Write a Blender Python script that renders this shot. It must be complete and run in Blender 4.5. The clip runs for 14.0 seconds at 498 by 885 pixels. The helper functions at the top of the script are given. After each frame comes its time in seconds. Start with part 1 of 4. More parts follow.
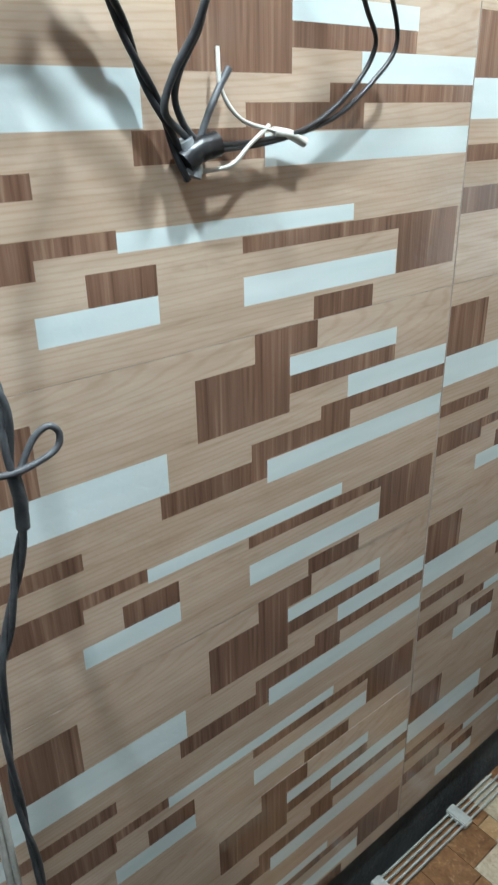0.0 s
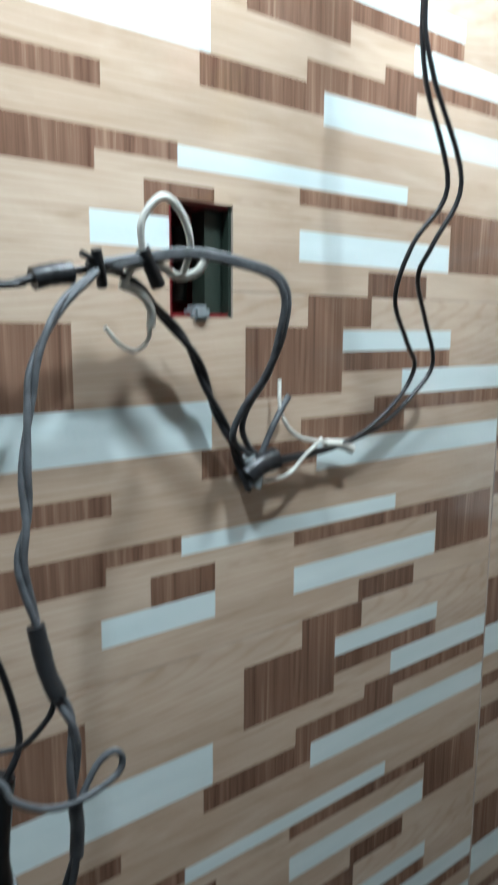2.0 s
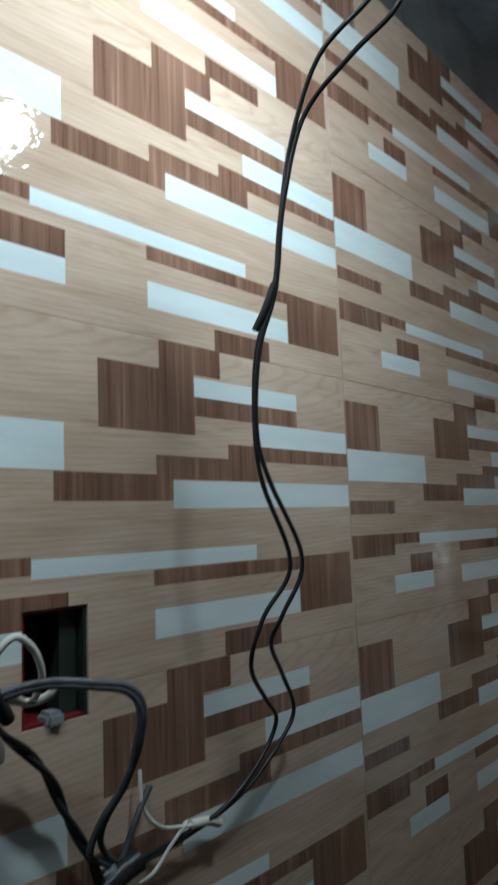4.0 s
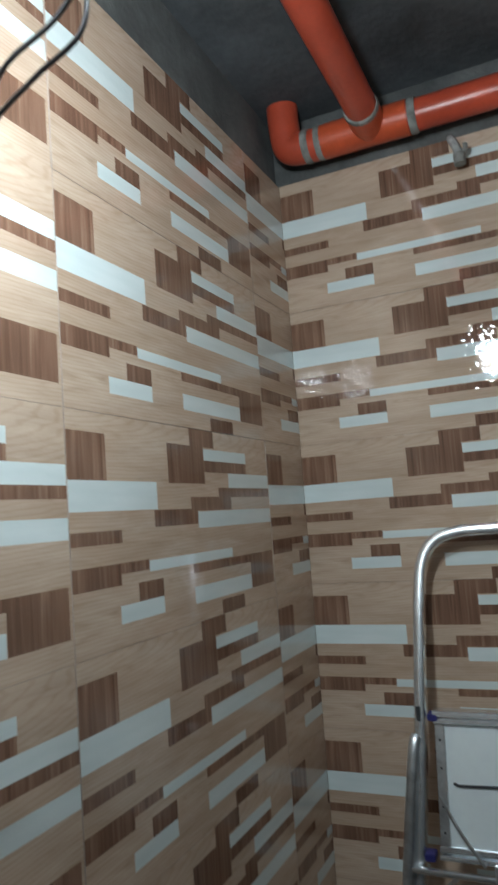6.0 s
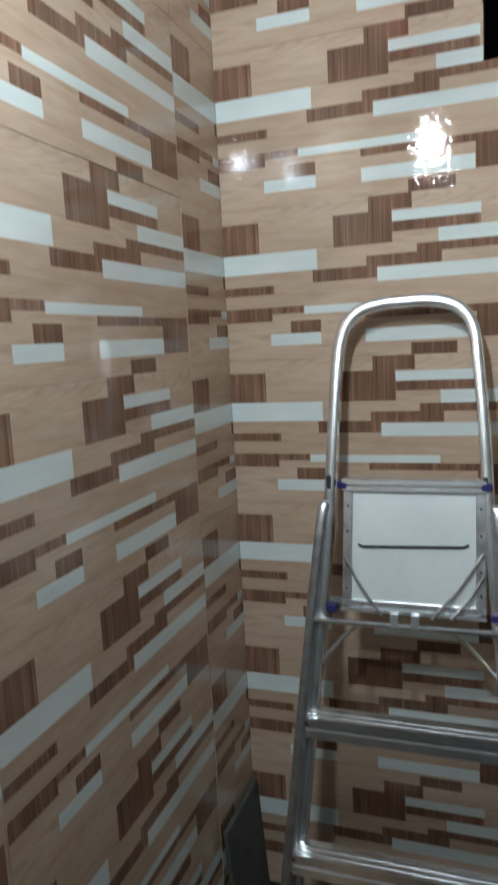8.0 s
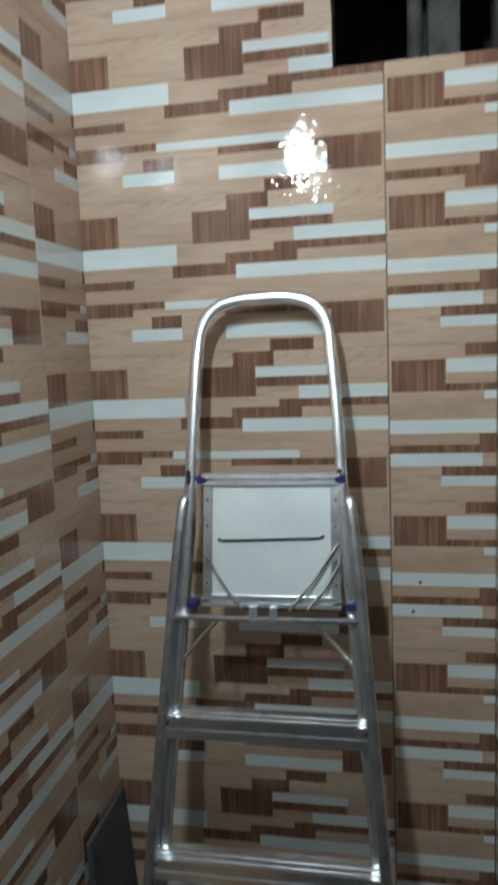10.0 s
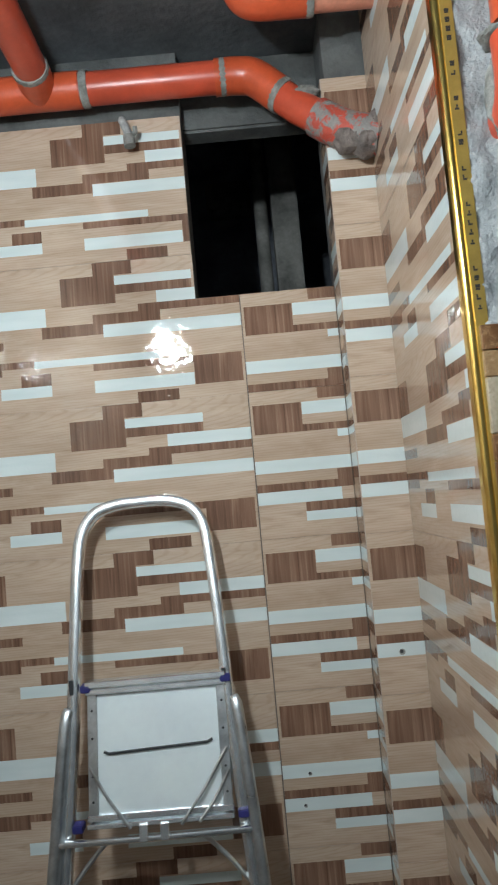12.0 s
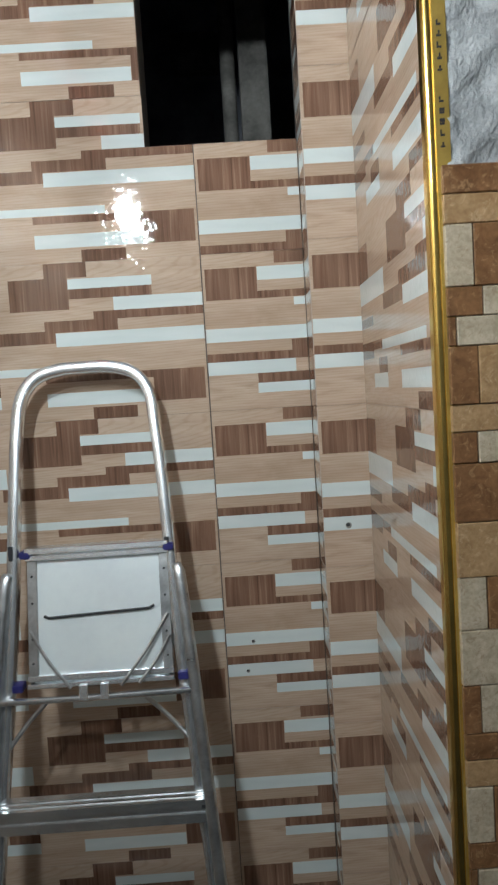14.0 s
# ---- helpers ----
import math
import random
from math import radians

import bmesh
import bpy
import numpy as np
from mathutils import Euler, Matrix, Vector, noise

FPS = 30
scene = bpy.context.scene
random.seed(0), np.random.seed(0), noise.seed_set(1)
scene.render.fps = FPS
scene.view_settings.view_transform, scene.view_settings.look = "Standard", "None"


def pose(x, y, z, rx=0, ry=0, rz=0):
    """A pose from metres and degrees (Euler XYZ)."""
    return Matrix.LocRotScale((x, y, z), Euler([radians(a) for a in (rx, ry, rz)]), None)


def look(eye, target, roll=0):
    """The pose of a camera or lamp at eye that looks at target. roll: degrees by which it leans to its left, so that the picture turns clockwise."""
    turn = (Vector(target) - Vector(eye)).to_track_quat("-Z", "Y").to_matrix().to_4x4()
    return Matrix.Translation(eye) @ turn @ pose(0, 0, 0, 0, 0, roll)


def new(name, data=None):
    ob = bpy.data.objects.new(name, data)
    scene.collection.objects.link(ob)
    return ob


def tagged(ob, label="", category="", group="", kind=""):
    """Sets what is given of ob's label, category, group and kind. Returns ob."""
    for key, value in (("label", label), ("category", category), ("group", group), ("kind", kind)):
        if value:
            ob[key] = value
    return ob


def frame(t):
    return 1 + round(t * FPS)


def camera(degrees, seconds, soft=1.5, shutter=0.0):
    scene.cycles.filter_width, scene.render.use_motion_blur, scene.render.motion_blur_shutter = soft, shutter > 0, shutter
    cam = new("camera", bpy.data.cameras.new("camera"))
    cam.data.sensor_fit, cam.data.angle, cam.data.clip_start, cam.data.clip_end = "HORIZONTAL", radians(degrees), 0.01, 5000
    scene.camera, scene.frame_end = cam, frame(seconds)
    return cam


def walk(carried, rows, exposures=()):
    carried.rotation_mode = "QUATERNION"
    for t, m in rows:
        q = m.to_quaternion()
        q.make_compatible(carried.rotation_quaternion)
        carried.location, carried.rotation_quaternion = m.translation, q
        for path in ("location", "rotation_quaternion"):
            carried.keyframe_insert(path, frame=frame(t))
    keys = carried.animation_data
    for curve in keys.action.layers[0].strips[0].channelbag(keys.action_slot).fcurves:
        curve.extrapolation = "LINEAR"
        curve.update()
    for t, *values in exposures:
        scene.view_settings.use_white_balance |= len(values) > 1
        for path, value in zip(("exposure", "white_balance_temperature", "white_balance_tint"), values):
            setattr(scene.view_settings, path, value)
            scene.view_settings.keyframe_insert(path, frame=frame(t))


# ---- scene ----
cam = camera(38.7, 14.0, 2.0, 0.5)
PATH = [
    (0, (0.48, -1.499, 1.381), (-0.923, -0.345, 0.545), -1.1),
    (0.5, (0.477, -1.506, 1.393), (-0.964, -0.353, 0.622), -1.5),
    (1, (0.473, -1.516, 1.41), (-1.001, -0.342, 0.74), -0.1),
    (1.5, (0.475, -1.518, 1.433), (-1.063, -0.361, 0.89), -0.3),
    (2, (0.468, -1.523, 1.472), (-1.092, -0.312, 1.15), 0.3),
    (2.2, (0.468, -1.525, 1.487), (-1.081, -0.276, 1.277), 0.8),
    (4.3, (0.5, -1.521, 1.644), (-0.779, -0.009, 1.924), -3.1),
    (4.5, (0.506, -1.524, 1.656), (-0.722, 0.024, 1.964), -3.0),
    (5, (0.517, -1.518, 1.664), (-0.595, 0.106, 2.019), -3.6),
    (5.5, (0.53, -1.494, 1.663), (-0.433, 0.235, 1.95), -3.5),
    (6, (0.546, -1.465, 1.652), (-0.28, 0.344, 1.863), -4.3),
    (6.5, (0.546, -1.437, 1.632), (-0.216, 0.41, 1.716), -3.5),
    (7, (0.539, -1.425, 1.61), (-0.181, 0.44, 1.584), -3.2),
    (7.2, (0.537, -1.422, 1.602), (-0.179, 0.444, 1.54), -3.3),
    (9.3, (0.548, -1.349, 1.462), (-0.012, 0.487, 0.902), -1.2),
    (9.5, (0.564, -1.348, 1.469), (0.059, 0.528, 0.996), -2.1),
    (10, (0.596, -1.375, 1.505), (0.213, 0.571, 1.244), -2.4),
    (10.5, (0.604, -1.397, 1.544), (0.321, 0.581, 1.449), -3.1),
    (11, (0.602, -1.417, 1.563), (0.318, 0.563, 1.55), -3.5),
    (11.5, (0.584, -1.431, 1.574), (0.443, 0.562, 1.67), -4.1),
    (12, (0.606, -1.437, 1.593), (0.588, 0.558, 1.74), -5.1),
    (12.5, (0.613, -1.432, 1.598), (0.617, 0.563, 1.731), -4.7),
    (13, (0.61, -1.424, 1.596), (0.65, 0.573, 1.683), -3.7),
    (13.5, (0.631, -1.394, 1.554), (0.717, 0.603, 1.488), -3.5),
    (14, (0.648, -1.378, 1.54), (0.681, 0.616, 1.389), -3.6),
]
EXPOSURES = [(0, 2.45, 6080, 4), (1.0, 2.23, 6000, 3), (2.2, 1.55, 5950, 4), (4.3, -0.45, 5900, 4), (5.0, -0.46, 5920, 4), (5.5, -0.35, 6050, 6), (6.0, 0.32, 6270, 7), (6.5, 0.78, 6430, 9), (7.2, 0.9, 6450, 9), (9.3, 0.92, 6350, 9), (10.5, 0.96, 6320, 7), (12.5, 1.12, 6400, 8), (14.0, 1.1, 6500, 10)]
walk(cam, [(t, look(eye, target, roll)) for t, eye, target, roll in PATH], EXPOSURES)

# ---- light ----
world = bpy.data.worlds.new("world")
scene.world = world
world.use_nodes = True
world.node_tree.nodes["Background"].inputs[0].default_value = (0.55, 0.65, 0.8, 1)
world.node_tree.nodes["Background"].inputs[1].default_value = 0.01
LAMP = (0.325, -1.069, 2.158)
LAMP_BEHIND = (0.29, -1.59, 2.225)
LAMP_STRENGTH = 420.0
LAMP_COLOUR = (0.90, 1.0, 1.05)


# ---- materials ----
def material(name):
    m = bpy.data.materials.new(name)
    m.use_nodes = True
    return m, m.node_tree.nodes, m.node_tree.links, m.node_tree.nodes["Principled BSDF"]


def coords(nodes, links, scale=(1, 1, 1), world_space=False):
    tc = nodes.new("ShaderNodeNewGeometry" if world_space else "ShaderNodeTexCoord")
    mp = nodes.new("ShaderNodeMapping")
    mp.inputs["Scale"].default_value = scale
    links.new(tc.outputs["Position" if world_space else "Object"], mp.inputs["Vector"])
    return mp.outputs["Vector"]


def noise_tex(nodes, links, vec, scale, detail=4.0, rough=0.55, distortion=0.0):
    n = nodes.new("ShaderNodeTexNoise")
    n.inputs["Scale"].default_value = scale
    n.inputs["Detail"].default_value = detail
    n.inputs["Roughness"].default_value = rough
    n.inputs["Distortion"].default_value = distortion
    links.new(vec, n.inputs["Vector"])
    return n.outputs["Fac"]


def ramp(nodes, links, fac, stops):
    r = nodes.new("ShaderNodeValToRGB")
    el = r.color_ramp.elements
    while len(el) < len(stops):
        el.new(0.5)
    for e, (p, c) in zip(el, stops):
        e.position, e.color = p, (*c, 1)
    links.new(fac, r.inputs["Fac"])
    return r.outputs["Color"]


def mix(nodes, links, fac, a, b, blend="MIX"):
    n = nodes.new("ShaderNodeMix")
    n.data_type, n.blend_type = "RGBA", blend
    for sock, v in ((n.inputs[0], fac), (n.inputs[6], a), (n.inputs[7], b)):
        if isinstance(v, (int, float)):
            sock.default_value = v
        elif isinstance(v, tuple):
            sock.default_value = (*v, 1)
        else:
            links.new(v, sock)
    return n.outputs[2]


def bump(nodes, links, fac, bsdf, strength, distance, before=None):
    b = nodes.new("ShaderNodeBump")
    b.inputs["Strength"].default_value = strength
    b.inputs["Distance"].default_value = distance
    links.new(fac, b.inputs["Height"])
    if before is not None:
        links.new(before, b.inputs["Normal"])
    links.new(b.outputs["Normal"], bsdf.inputs["Normal"])
    return b.outputs["Normal"]


def glaze(nodes, links, bsdf, rough=0.018):
    # the slightly wavy fired glaze, different on each tile
    info = nodes.new("ShaderNodeObjectInfo")
    tc = nodes.new("ShaderNodeTexCoord")
    add = nodes.new("ShaderNodeVectorMath")
    links.new(tc.outputs["Object"], add.inputs[0])
    links.new(info.outputs["Random"], add.inputs[1])
    stretch = nodes.new("ShaderNodeMapping")
    stretch.inputs["Scale"].default_value = (0.8, 1, 1.0)
    links.new(add.outputs[0], stretch.inputs["Vector"])
    n1 = noise_tex(nodes, links, stretch.outputs["Vector"], 95, 1.5, 0.55, 0.6)
    first = bump(nodes, links, n1, bsdf, 0.095, 0.004)
    n2 = noise_tex(nodes, links, add.outputs[0], 160, 2)
    bump(nodes, links, n2, bsdf, 0.03, 0.001, first)
    smear = noise_tex(nodes, links, add.outputs[0], 9, 3)
    mr = nodes.new("ShaderNodeMapRange")
    mr.inputs["To Min"].default_value, mr.inputs["To Max"].default_value = rough * 0.8, rough * 1.9
    links.new(smear, mr.inputs["Value"])
    links.new(mr.outputs["Result"], bsdf.inputs["Roughness"])
    bsdf.inputs["IOR"].default_value = 1.56


def tile_light():
    m, n, l, b = material("tile_light_wood")
    v = coords(n, l, (2.4, 1, 17))
    grain = noise_tex(n, l, v, 3.0, 5, 0.6, 1.3)
    fine = noise_tex(n, l, coords(n, l, (8, 1, 240)), 2.0, 3)
    board = noise_tex(n, l, coords(n, l, (3.2, 1, 20)), 1.0, 0.0)
    c = ramp(n, l, grain, [(0.18, (0.40, 0.285, 0.20)), (0.4, (0.54, 0.412, 0.312)), (0.6, (0.59, 0.462, 0.362)), (0.82, (0.67, 0.545, 0.445))])
    c = mix(n, l, 0.62, c, ramp(n, l, board, [(0.25, (0.76, 0.70, 0.65)), (0.7, (1.0, 1.0, 1.0))]), "MULTIPLY")
    c = mix(n, l, 0.16, c, ramp(n, l, fine, [(0.3, (0.72, 0.68, 0.62)), (0.65, (1, 1, 1))]), "MULTIPLY")
    # cathedral figure and small knots
    wv = n.new("ShaderNodeTexWave")
    wv.wave_type, wv.rings_direction = "RINGS", "Y"
    wv.inputs["Scale"].default_value = 7.0
    wv.inputs["Distortion"].default_value = 5.0
    wv.inputs["Detail"].default_value = 2.0
    l.new(coords(n, l, (1.2, 1, 9)), wv.inputs["Vector"])
    c = mix(n, l, 0.36, c, ramp(n, l, wv.outputs["Fac"], [(0.0, (0.78, 0.70, 0.6)), (0.35, (1, 1, 1))]), "MULTIPLY")
    l.new(c, b.inputs["Base Color"])
    glaze(n, l, b)
    return m


def tile_dark():
    m, n, l, b = material("tile_dark_wood")
    grain = noise_tex(n, l, coords(n, l, (95, 1, 3.5)), 1.0, 4, 0.6, 0.8)
    fine = noise_tex(n, l, coords(n, l, (420, 1, 8)), 1.0, 3)
    tone = noise_tex(n, l, coords(n, l, (11, 1, 9)), 1.0, 0)
    c = ramp(n, l, grain, [(0.25, (0.085, 0.043, 0.029)), (0.42, (0.19, 0.108, 0.074)), (0.6, (0.25, 0.15, 0.104)), (0.78, (0.40, 0.27, 0.19))])
    c = mix(n, l, 0.4, c, ramp(n, l, fine, [(0.3, (0.55, 0.5, 0.45)), (0.6, (1, 1, 1))]), "MULTIPLY")
    c = mix(n, l, 0.5, c, ramp(n, l, tone, [(0.3, (0.58, 0.50, 0.45)), (0.7, (1.35, 1.30, 1.25))]), "MULTIPLY")
    l.new(c, b.inputs["Base Color"])
    glaze(n, l, b)
    return m


def tile_white():
    m, n, l, b = material("tile_pale_white")
    haze = noise_tex(n, l, coords(n, l, (6, 1, 40)), 1.0, 3)
    c = ramp(n, l, haze, [(0.3, (0.62, 0.70, 0.695)), (0.7, (0.71, 0.78, 0.775))])
    l.new(c, b.inputs["Base Color"])
    glaze(n, l, b)
    return m


def plain(name, col, rough=0.5, metal=0.0, vary=0.25, scale=14.0, relief=0.15, depth=0.002, world_space=True):
    m, n, l, b = material(name)
    v = coords(n, l, (1, 1, 1), world_space)
    big = noise_tex(n, l, v, scale, 5, 0.62, 0.3)
    small = noise_tex(n, l, v, scale * 11, 4)
    dark = tuple(c * (1 - vary) for c in col)
    light = tuple(min(1, c * (1 + vary)) for c in col)
    c = ramp(n, l, big, [(0.3, dark), (0.7, light)])
    c = mix(n, l, vary, c, ramp(n, l, small, [(0.35, (0.7, 0.7, 0.7)), (0.65, (1, 1, 1))]), "MULTIPLY")
    l.new(c, b.inputs["Base Color"])
    mr = n.new("ShaderNodeMapRange")
    mr.inputs["To Min"].default_value, mr.inputs["To Max"].default_value = rough * 0.75, min(1, rough * 1.25)
    l.new(big, mr.inputs["Value"])
    l.new(mr.outputs["Result"], b.inputs["Roughness"])
    b.inputs["Metallic"].default_value = metal
    if relief:
        bump(n, l, small, b, relief, depth)
    return m


def stone(name, a, bcol, vein):
    m, n, l, b = material(name)
    info = n.new("ShaderNodeObjectInfo")
    geo = n.new("ShaderNodeNewGeometry")
    add = n.new("ShaderNodeVectorMath")
    l.new(geo.outputs["Position"], add.inputs[0])
    l.new(info.outputs["Random"], add.inputs[1])
    cloud = noise_tex(n, l, add.outputs[0], 28, 6, 0.65, 1.2)
    speck = noise_tex(n, l, add.outputs[0], 210, 3)
    veins = noise_tex(n, l, add.outputs[0], 46, 5, 0.7, 2.5)
    c = ramp(n, l, cloud, [(0.3, a), (0.68, bcol)])
    c = mix(n, l, ramp(n, l, veins, [(0.56, (0, 0, 0)), (0.64, (0.8, 0.8, 0.8)), (0.7, (0, 0, 0))]), c, vein)
    c = mix(n, l, 0.5, c, ramp(n, l, speck, [(0.3, (0.6, 0.55, 0.5)), (0.6, (1, 1, 1))]), "MULTIPLY")
    l.new(c, b.inputs["Base Color"])
    b.inputs["Roughness"].default_value = 0.28
    bump(n, l, cloud, b, 0.35, 0.004)
    return m


def glow(name, col, strength):
    m, n, l, b = material(name)
    b.inputs["Base Color"].default_value = (0.9, 0.9, 0.88, 1)
    b.inputs["Emission Color"].default_value = (*col, 1)
    b.inputs["Emission Strength"].default_value = strength
    return m


LIGHT, DARK, WHITE = tile_light(), tile_dark(), tile_white()
BISCUIT = plain("tile_biscuit", (0.45, 0.36, 0.30), 0.9)
GROUT = plain("grout", (0.16, 0.13, 0.11), 0.95)
MORTAR = plain("bare_mortar_wall", (0.115, 0.118, 0.115), 0.95, 0, 0.4, 9, 0.6, 0.004)
# dark grey concrete, its colour taken lower to stand for shade above the bulbs
SLAB = plain("concrete_ceiling_shaded", (0.085, 0.093, 0.10), 0.85, 0, 0.55, 5, 0.6, 0.004)
CEMENT = plain("rough_cement", (0.34, 0.355, 0.36), 0.95, 0, 0.3, 16, 1.0, 0.004)
# for the added unseen walls, kept dim to limit their bounce light
UNSEEN_WALL = plain("unseen_wall_grey", (0.16, 0.16, 0.16), 0.9, 0, 0.3, 4, 0.3)
SCREED = plain("dark_screed_floor", (0.07, 0.066, 0.06), 0.9, 0, 0.4, 8, 0.6, 0.004)
# plain blue-grey concrete for the space behind the opening
SHAFT = plain("blue_grey_concrete", (0.30, 0.32, 0.36), 0.95, 0, 0.4, 6, 0.5)
SHAFT_PALE = plain("dusty_concrete", (0.24, 0.23, 0.21), 0.95, 0, 0.5, 9, 0.5)
ORANGE = plain("orange_pvc", (0.52, 0.078, 0.038), 0.3, 0, 0.18, 10, 0.05, 0.001)
ORANGE_SOCKET = plain("orange_pvc_fitting", (0.55, 0.088, 0.032), 0.33, 0, 0.2, 14, 0.06, 0.001)
SMEAR = plain("grey_joint_cement", (0.27, 0.27, 0.25), 0.9, 0, 0.5, 40, 0.9, 0.003)
CRUST = plain("mortar_crust", (0.24, 0.20, 0.18), 0.95, 0, 0.5, 34, 1.0, 0.005)
ALU = plain("brushed_aluminium", (0.80, 0.83, 0.85), 0.24, 0.92, 0.14, 22, 0.06, 0.001)
ALU_DULL = plain("dull_aluminium", (0.60, 0.62, 0.63), 0.3, 0.95, 0.28, 30, 0.1, 0.001)
ALU_SHEET = plain("aluminium_sheet", (0.86, 0.94, 0.98), 0.32, 0.4, 0.06, 7, 0.03, 0.001)
BLUE = plain("blue_plastic", (0.03, 0.03, 0.16), 0.45, 0, 0.2)
RUBBER = plain("black_rubber", (0.02, 0.02, 0.02), 0.7)
GROOVE = plain("dark_groove", (0.03, 0.032, 0.035), 0.6)
GOLD = plain("gold_anodised_trim", (0.83, 0.58, 0.17), 0.2, 1.0, 0.12, 30, 0.05, 0.001)
GOLD_FLAT = plain("gold_trim_flange", (0.50, 0.34, 0.085), 0.4, 0.6, 0.15, 30)
PRINT = plain("black_print", (0.03, 0.025, 0.02), 0.6)
CABLE_BLACK = plain("black_pvc_cable", (0.018, 0.018, 0.02), 0.32, 0, 0.25, 60)
CABLE_GREY = plain("dusty_grey_cable", (0.085, 0.088, 0.095), 0.42, 0, 0.45, 70)
CABLE_WHITE = plain("white_pvc_cable", (0.66, 0.64, 0.58), 0.4, 0, 0.2, 60)
COPPER = plain("bare_copper_strand", (0.75, 0.55, 0.35), 0.3, 1.0)
RED_BOX = plain("red_plastic_box", (0.16, 0.012, 0.014), 0.4, 0, 0.3, 40)
BOX_DARK = plain("dark_green_box_side", (0.018, 0.028, 0.02), 0.5, 0, 0.3, 40)
CLEAR = plain("dusty_clear_connector", (0.26, 0.28, 0.29), 0.25)
STRIP_WHITE = plain("white_plastic_strip", (0.42, 0.43, 0.40), 0.4, 0, 0.2, 50)
BOARD = plain("grey_cement_board", (0.08, 0.088, 0.082), 0.9, 0, 0.3, 12, 0.3)
TIMBER = plain("red_brown_timber", (0.15, 0.06, 0.045), 0.8, 0, 0.4, 25, 0.4)
STONE_BROWN = stone("stone_brown", (0.13, 0.058, 0.025), (0.30, 0.155, 0.07), (0.40, 0.25, 0.13))
STONE_TAN = stone("stone_tan", (0.30, 0.175, 0.08), (0.47, 0.31, 0.165), (0.58, 0.42, 0.26))
STONE_CREAM = stone("stone_cream", (0.40, 0.33, 0.23), (0.58, 0.50, 0.38), (0.34, 0.25, 0.16))
BULB = glow("lit_bulb_glass", LAMP_COLOUR, LAMP_STRENGTH)
BULB_BEHIND = glow("lit_bulb_glass_weaker", LAMP_COLOUR, LAMP_STRENGTH * 0.75)


def smeared():
    # orange plastic with dried cement wiped over it
    m, n, l, b = material("cement_smeared_pvc")
    v = coords(n, l, (1, 1, 1), True)
    patch = noise_tex(n, l, v, 42, 5, 0.65, 0.8)
    fine = noise_tex(n, l, v, 170, 3)
    mask = ramp(n, l, patch, [(0.47, (0, 0, 0)), (0.54, (1, 1, 1))])
    c = mix(n, l, mask, (0.50, 0.075, 0.045), (0.25, 0.235, 0.22))
    c = mix(n, l, 0.4, c, ramp(n, l, fine, [(0.35, (0.55, 0.55, 0.55)), (0.65, (1, 1, 1))]), "MULTIPLY")
    l.new(c, b.inputs["Base Color"])
    b.inputs["Roughness"].default_value = 0.6
    bump(n, l, patch, b, 0.8, 0.004)
    return m


SMEARED = smeared()


# ---- mesh helpers ----
def finish(name, bm, mats, parent=None, label="", smooth=False):
    me = bpy.data.meshes.new(name)
    bmesh.ops.recalc_face_normals(bm, faces=bm.faces)
    if smooth:
        for f in bm.faces:
            f.smooth = True
    bm.to_mesh(me)
    bm.free()
    for m in mats if isinstance(mats, (list, tuple)) else [mats]:
        me.materials.append(m)
    if smooth:
        me.set_sharp_from_angle(angle=radians(42))
    ob = new(name, me)
    ob.parent = parent
    if label:
        ob["label"] = label
    return ob


def part(name, bm, mat, parent, label="", smooth=False):
    return finish(name, bm, mat, parent, label, smooth)


def thing(name, label, category, at=(0, 0, 0), group="", kind=""):
    ob = new(name)
    ob.location = at
    ob.empty_display_size = 0.05
    return tagged(ob, label, category, group, kind)


def box(lo, hi, bevel=0.0, bm=None):
    own = bm is None
    bm = bm or bmesh.new()
    made = bmesh.ops.create_cube(bm, size=1)["verts"]
    for v in made:
        v.co = Vector([a + (b - a) * (c + 0.5) for a, b, c in zip(lo, hi, v.co)])
    if bevel and own:
        bmesh.ops.bevel(bm, geom=bm.edges[:], offset=bevel, segments=2, affect="EDGES")
    return bm


def smooth_path(points, steps=6):
    pts = [Vector(p) for p in points]
    if len(pts) < 3:
        return pts
    out = []
    ext = [pts[0] * 2 - pts[1], *pts, pts[-1] * 2 - pts[-2]]
    for i in range(1, len(ext) - 2):
        a, b, c, d = ext[i - 1:i + 3]
        for k in range(steps):
            t = k / steps
            out.append(0.5 * (2 * b + (c - a) * t + (2 * a - 5 * b + 4 * c - d) * t * t + (3 * b - a - 3 * c + d) * t ** 3))
    out.append(pts[-1])
    return out


def sweep(path, section, up=Vector((0, 1, 0)), bm=None, caps=True, scales=None):
    # a closed section, in (side, up) offsets, carried along a path
    bm = bm or bmesh.new()
    rings = []
    n = len(path)
    side = None
    for i, p in enumerate(path):
        d = (path[min(i + 1, n - 1)] - path[max(i - 1, 0)]).normalized()
        s = d.cross(up) if side is None else side - d * side.dot(d)
        if s.length < 1e-5:
            s = d.orthogonal()
        side = s.normalized()
        u = side.cross(d)
        k = scales[i] if scales else 1.0
        rings.append([bm.verts.new(p + side * a * k + u * b * k) for a, b in section])
    m = len(section)
    for r0, r1 in zip(rings, rings[1:]):
        for j in range(m):
            bm.faces.new((r0[j], r0[(j + 1) % m], r1[(j + 1) % m], r1[j]))
    if caps:
        bm.faces.new(rings[0][::-1])
        bm.faces.new(rings[-1])
    return bm


def circle(r, n=10, flat=1.0):
    return [(r * math.cos(2 * math.pi * i / n), r * flat * math.sin(2 * math.pi * i / n)) for i in range(n)]


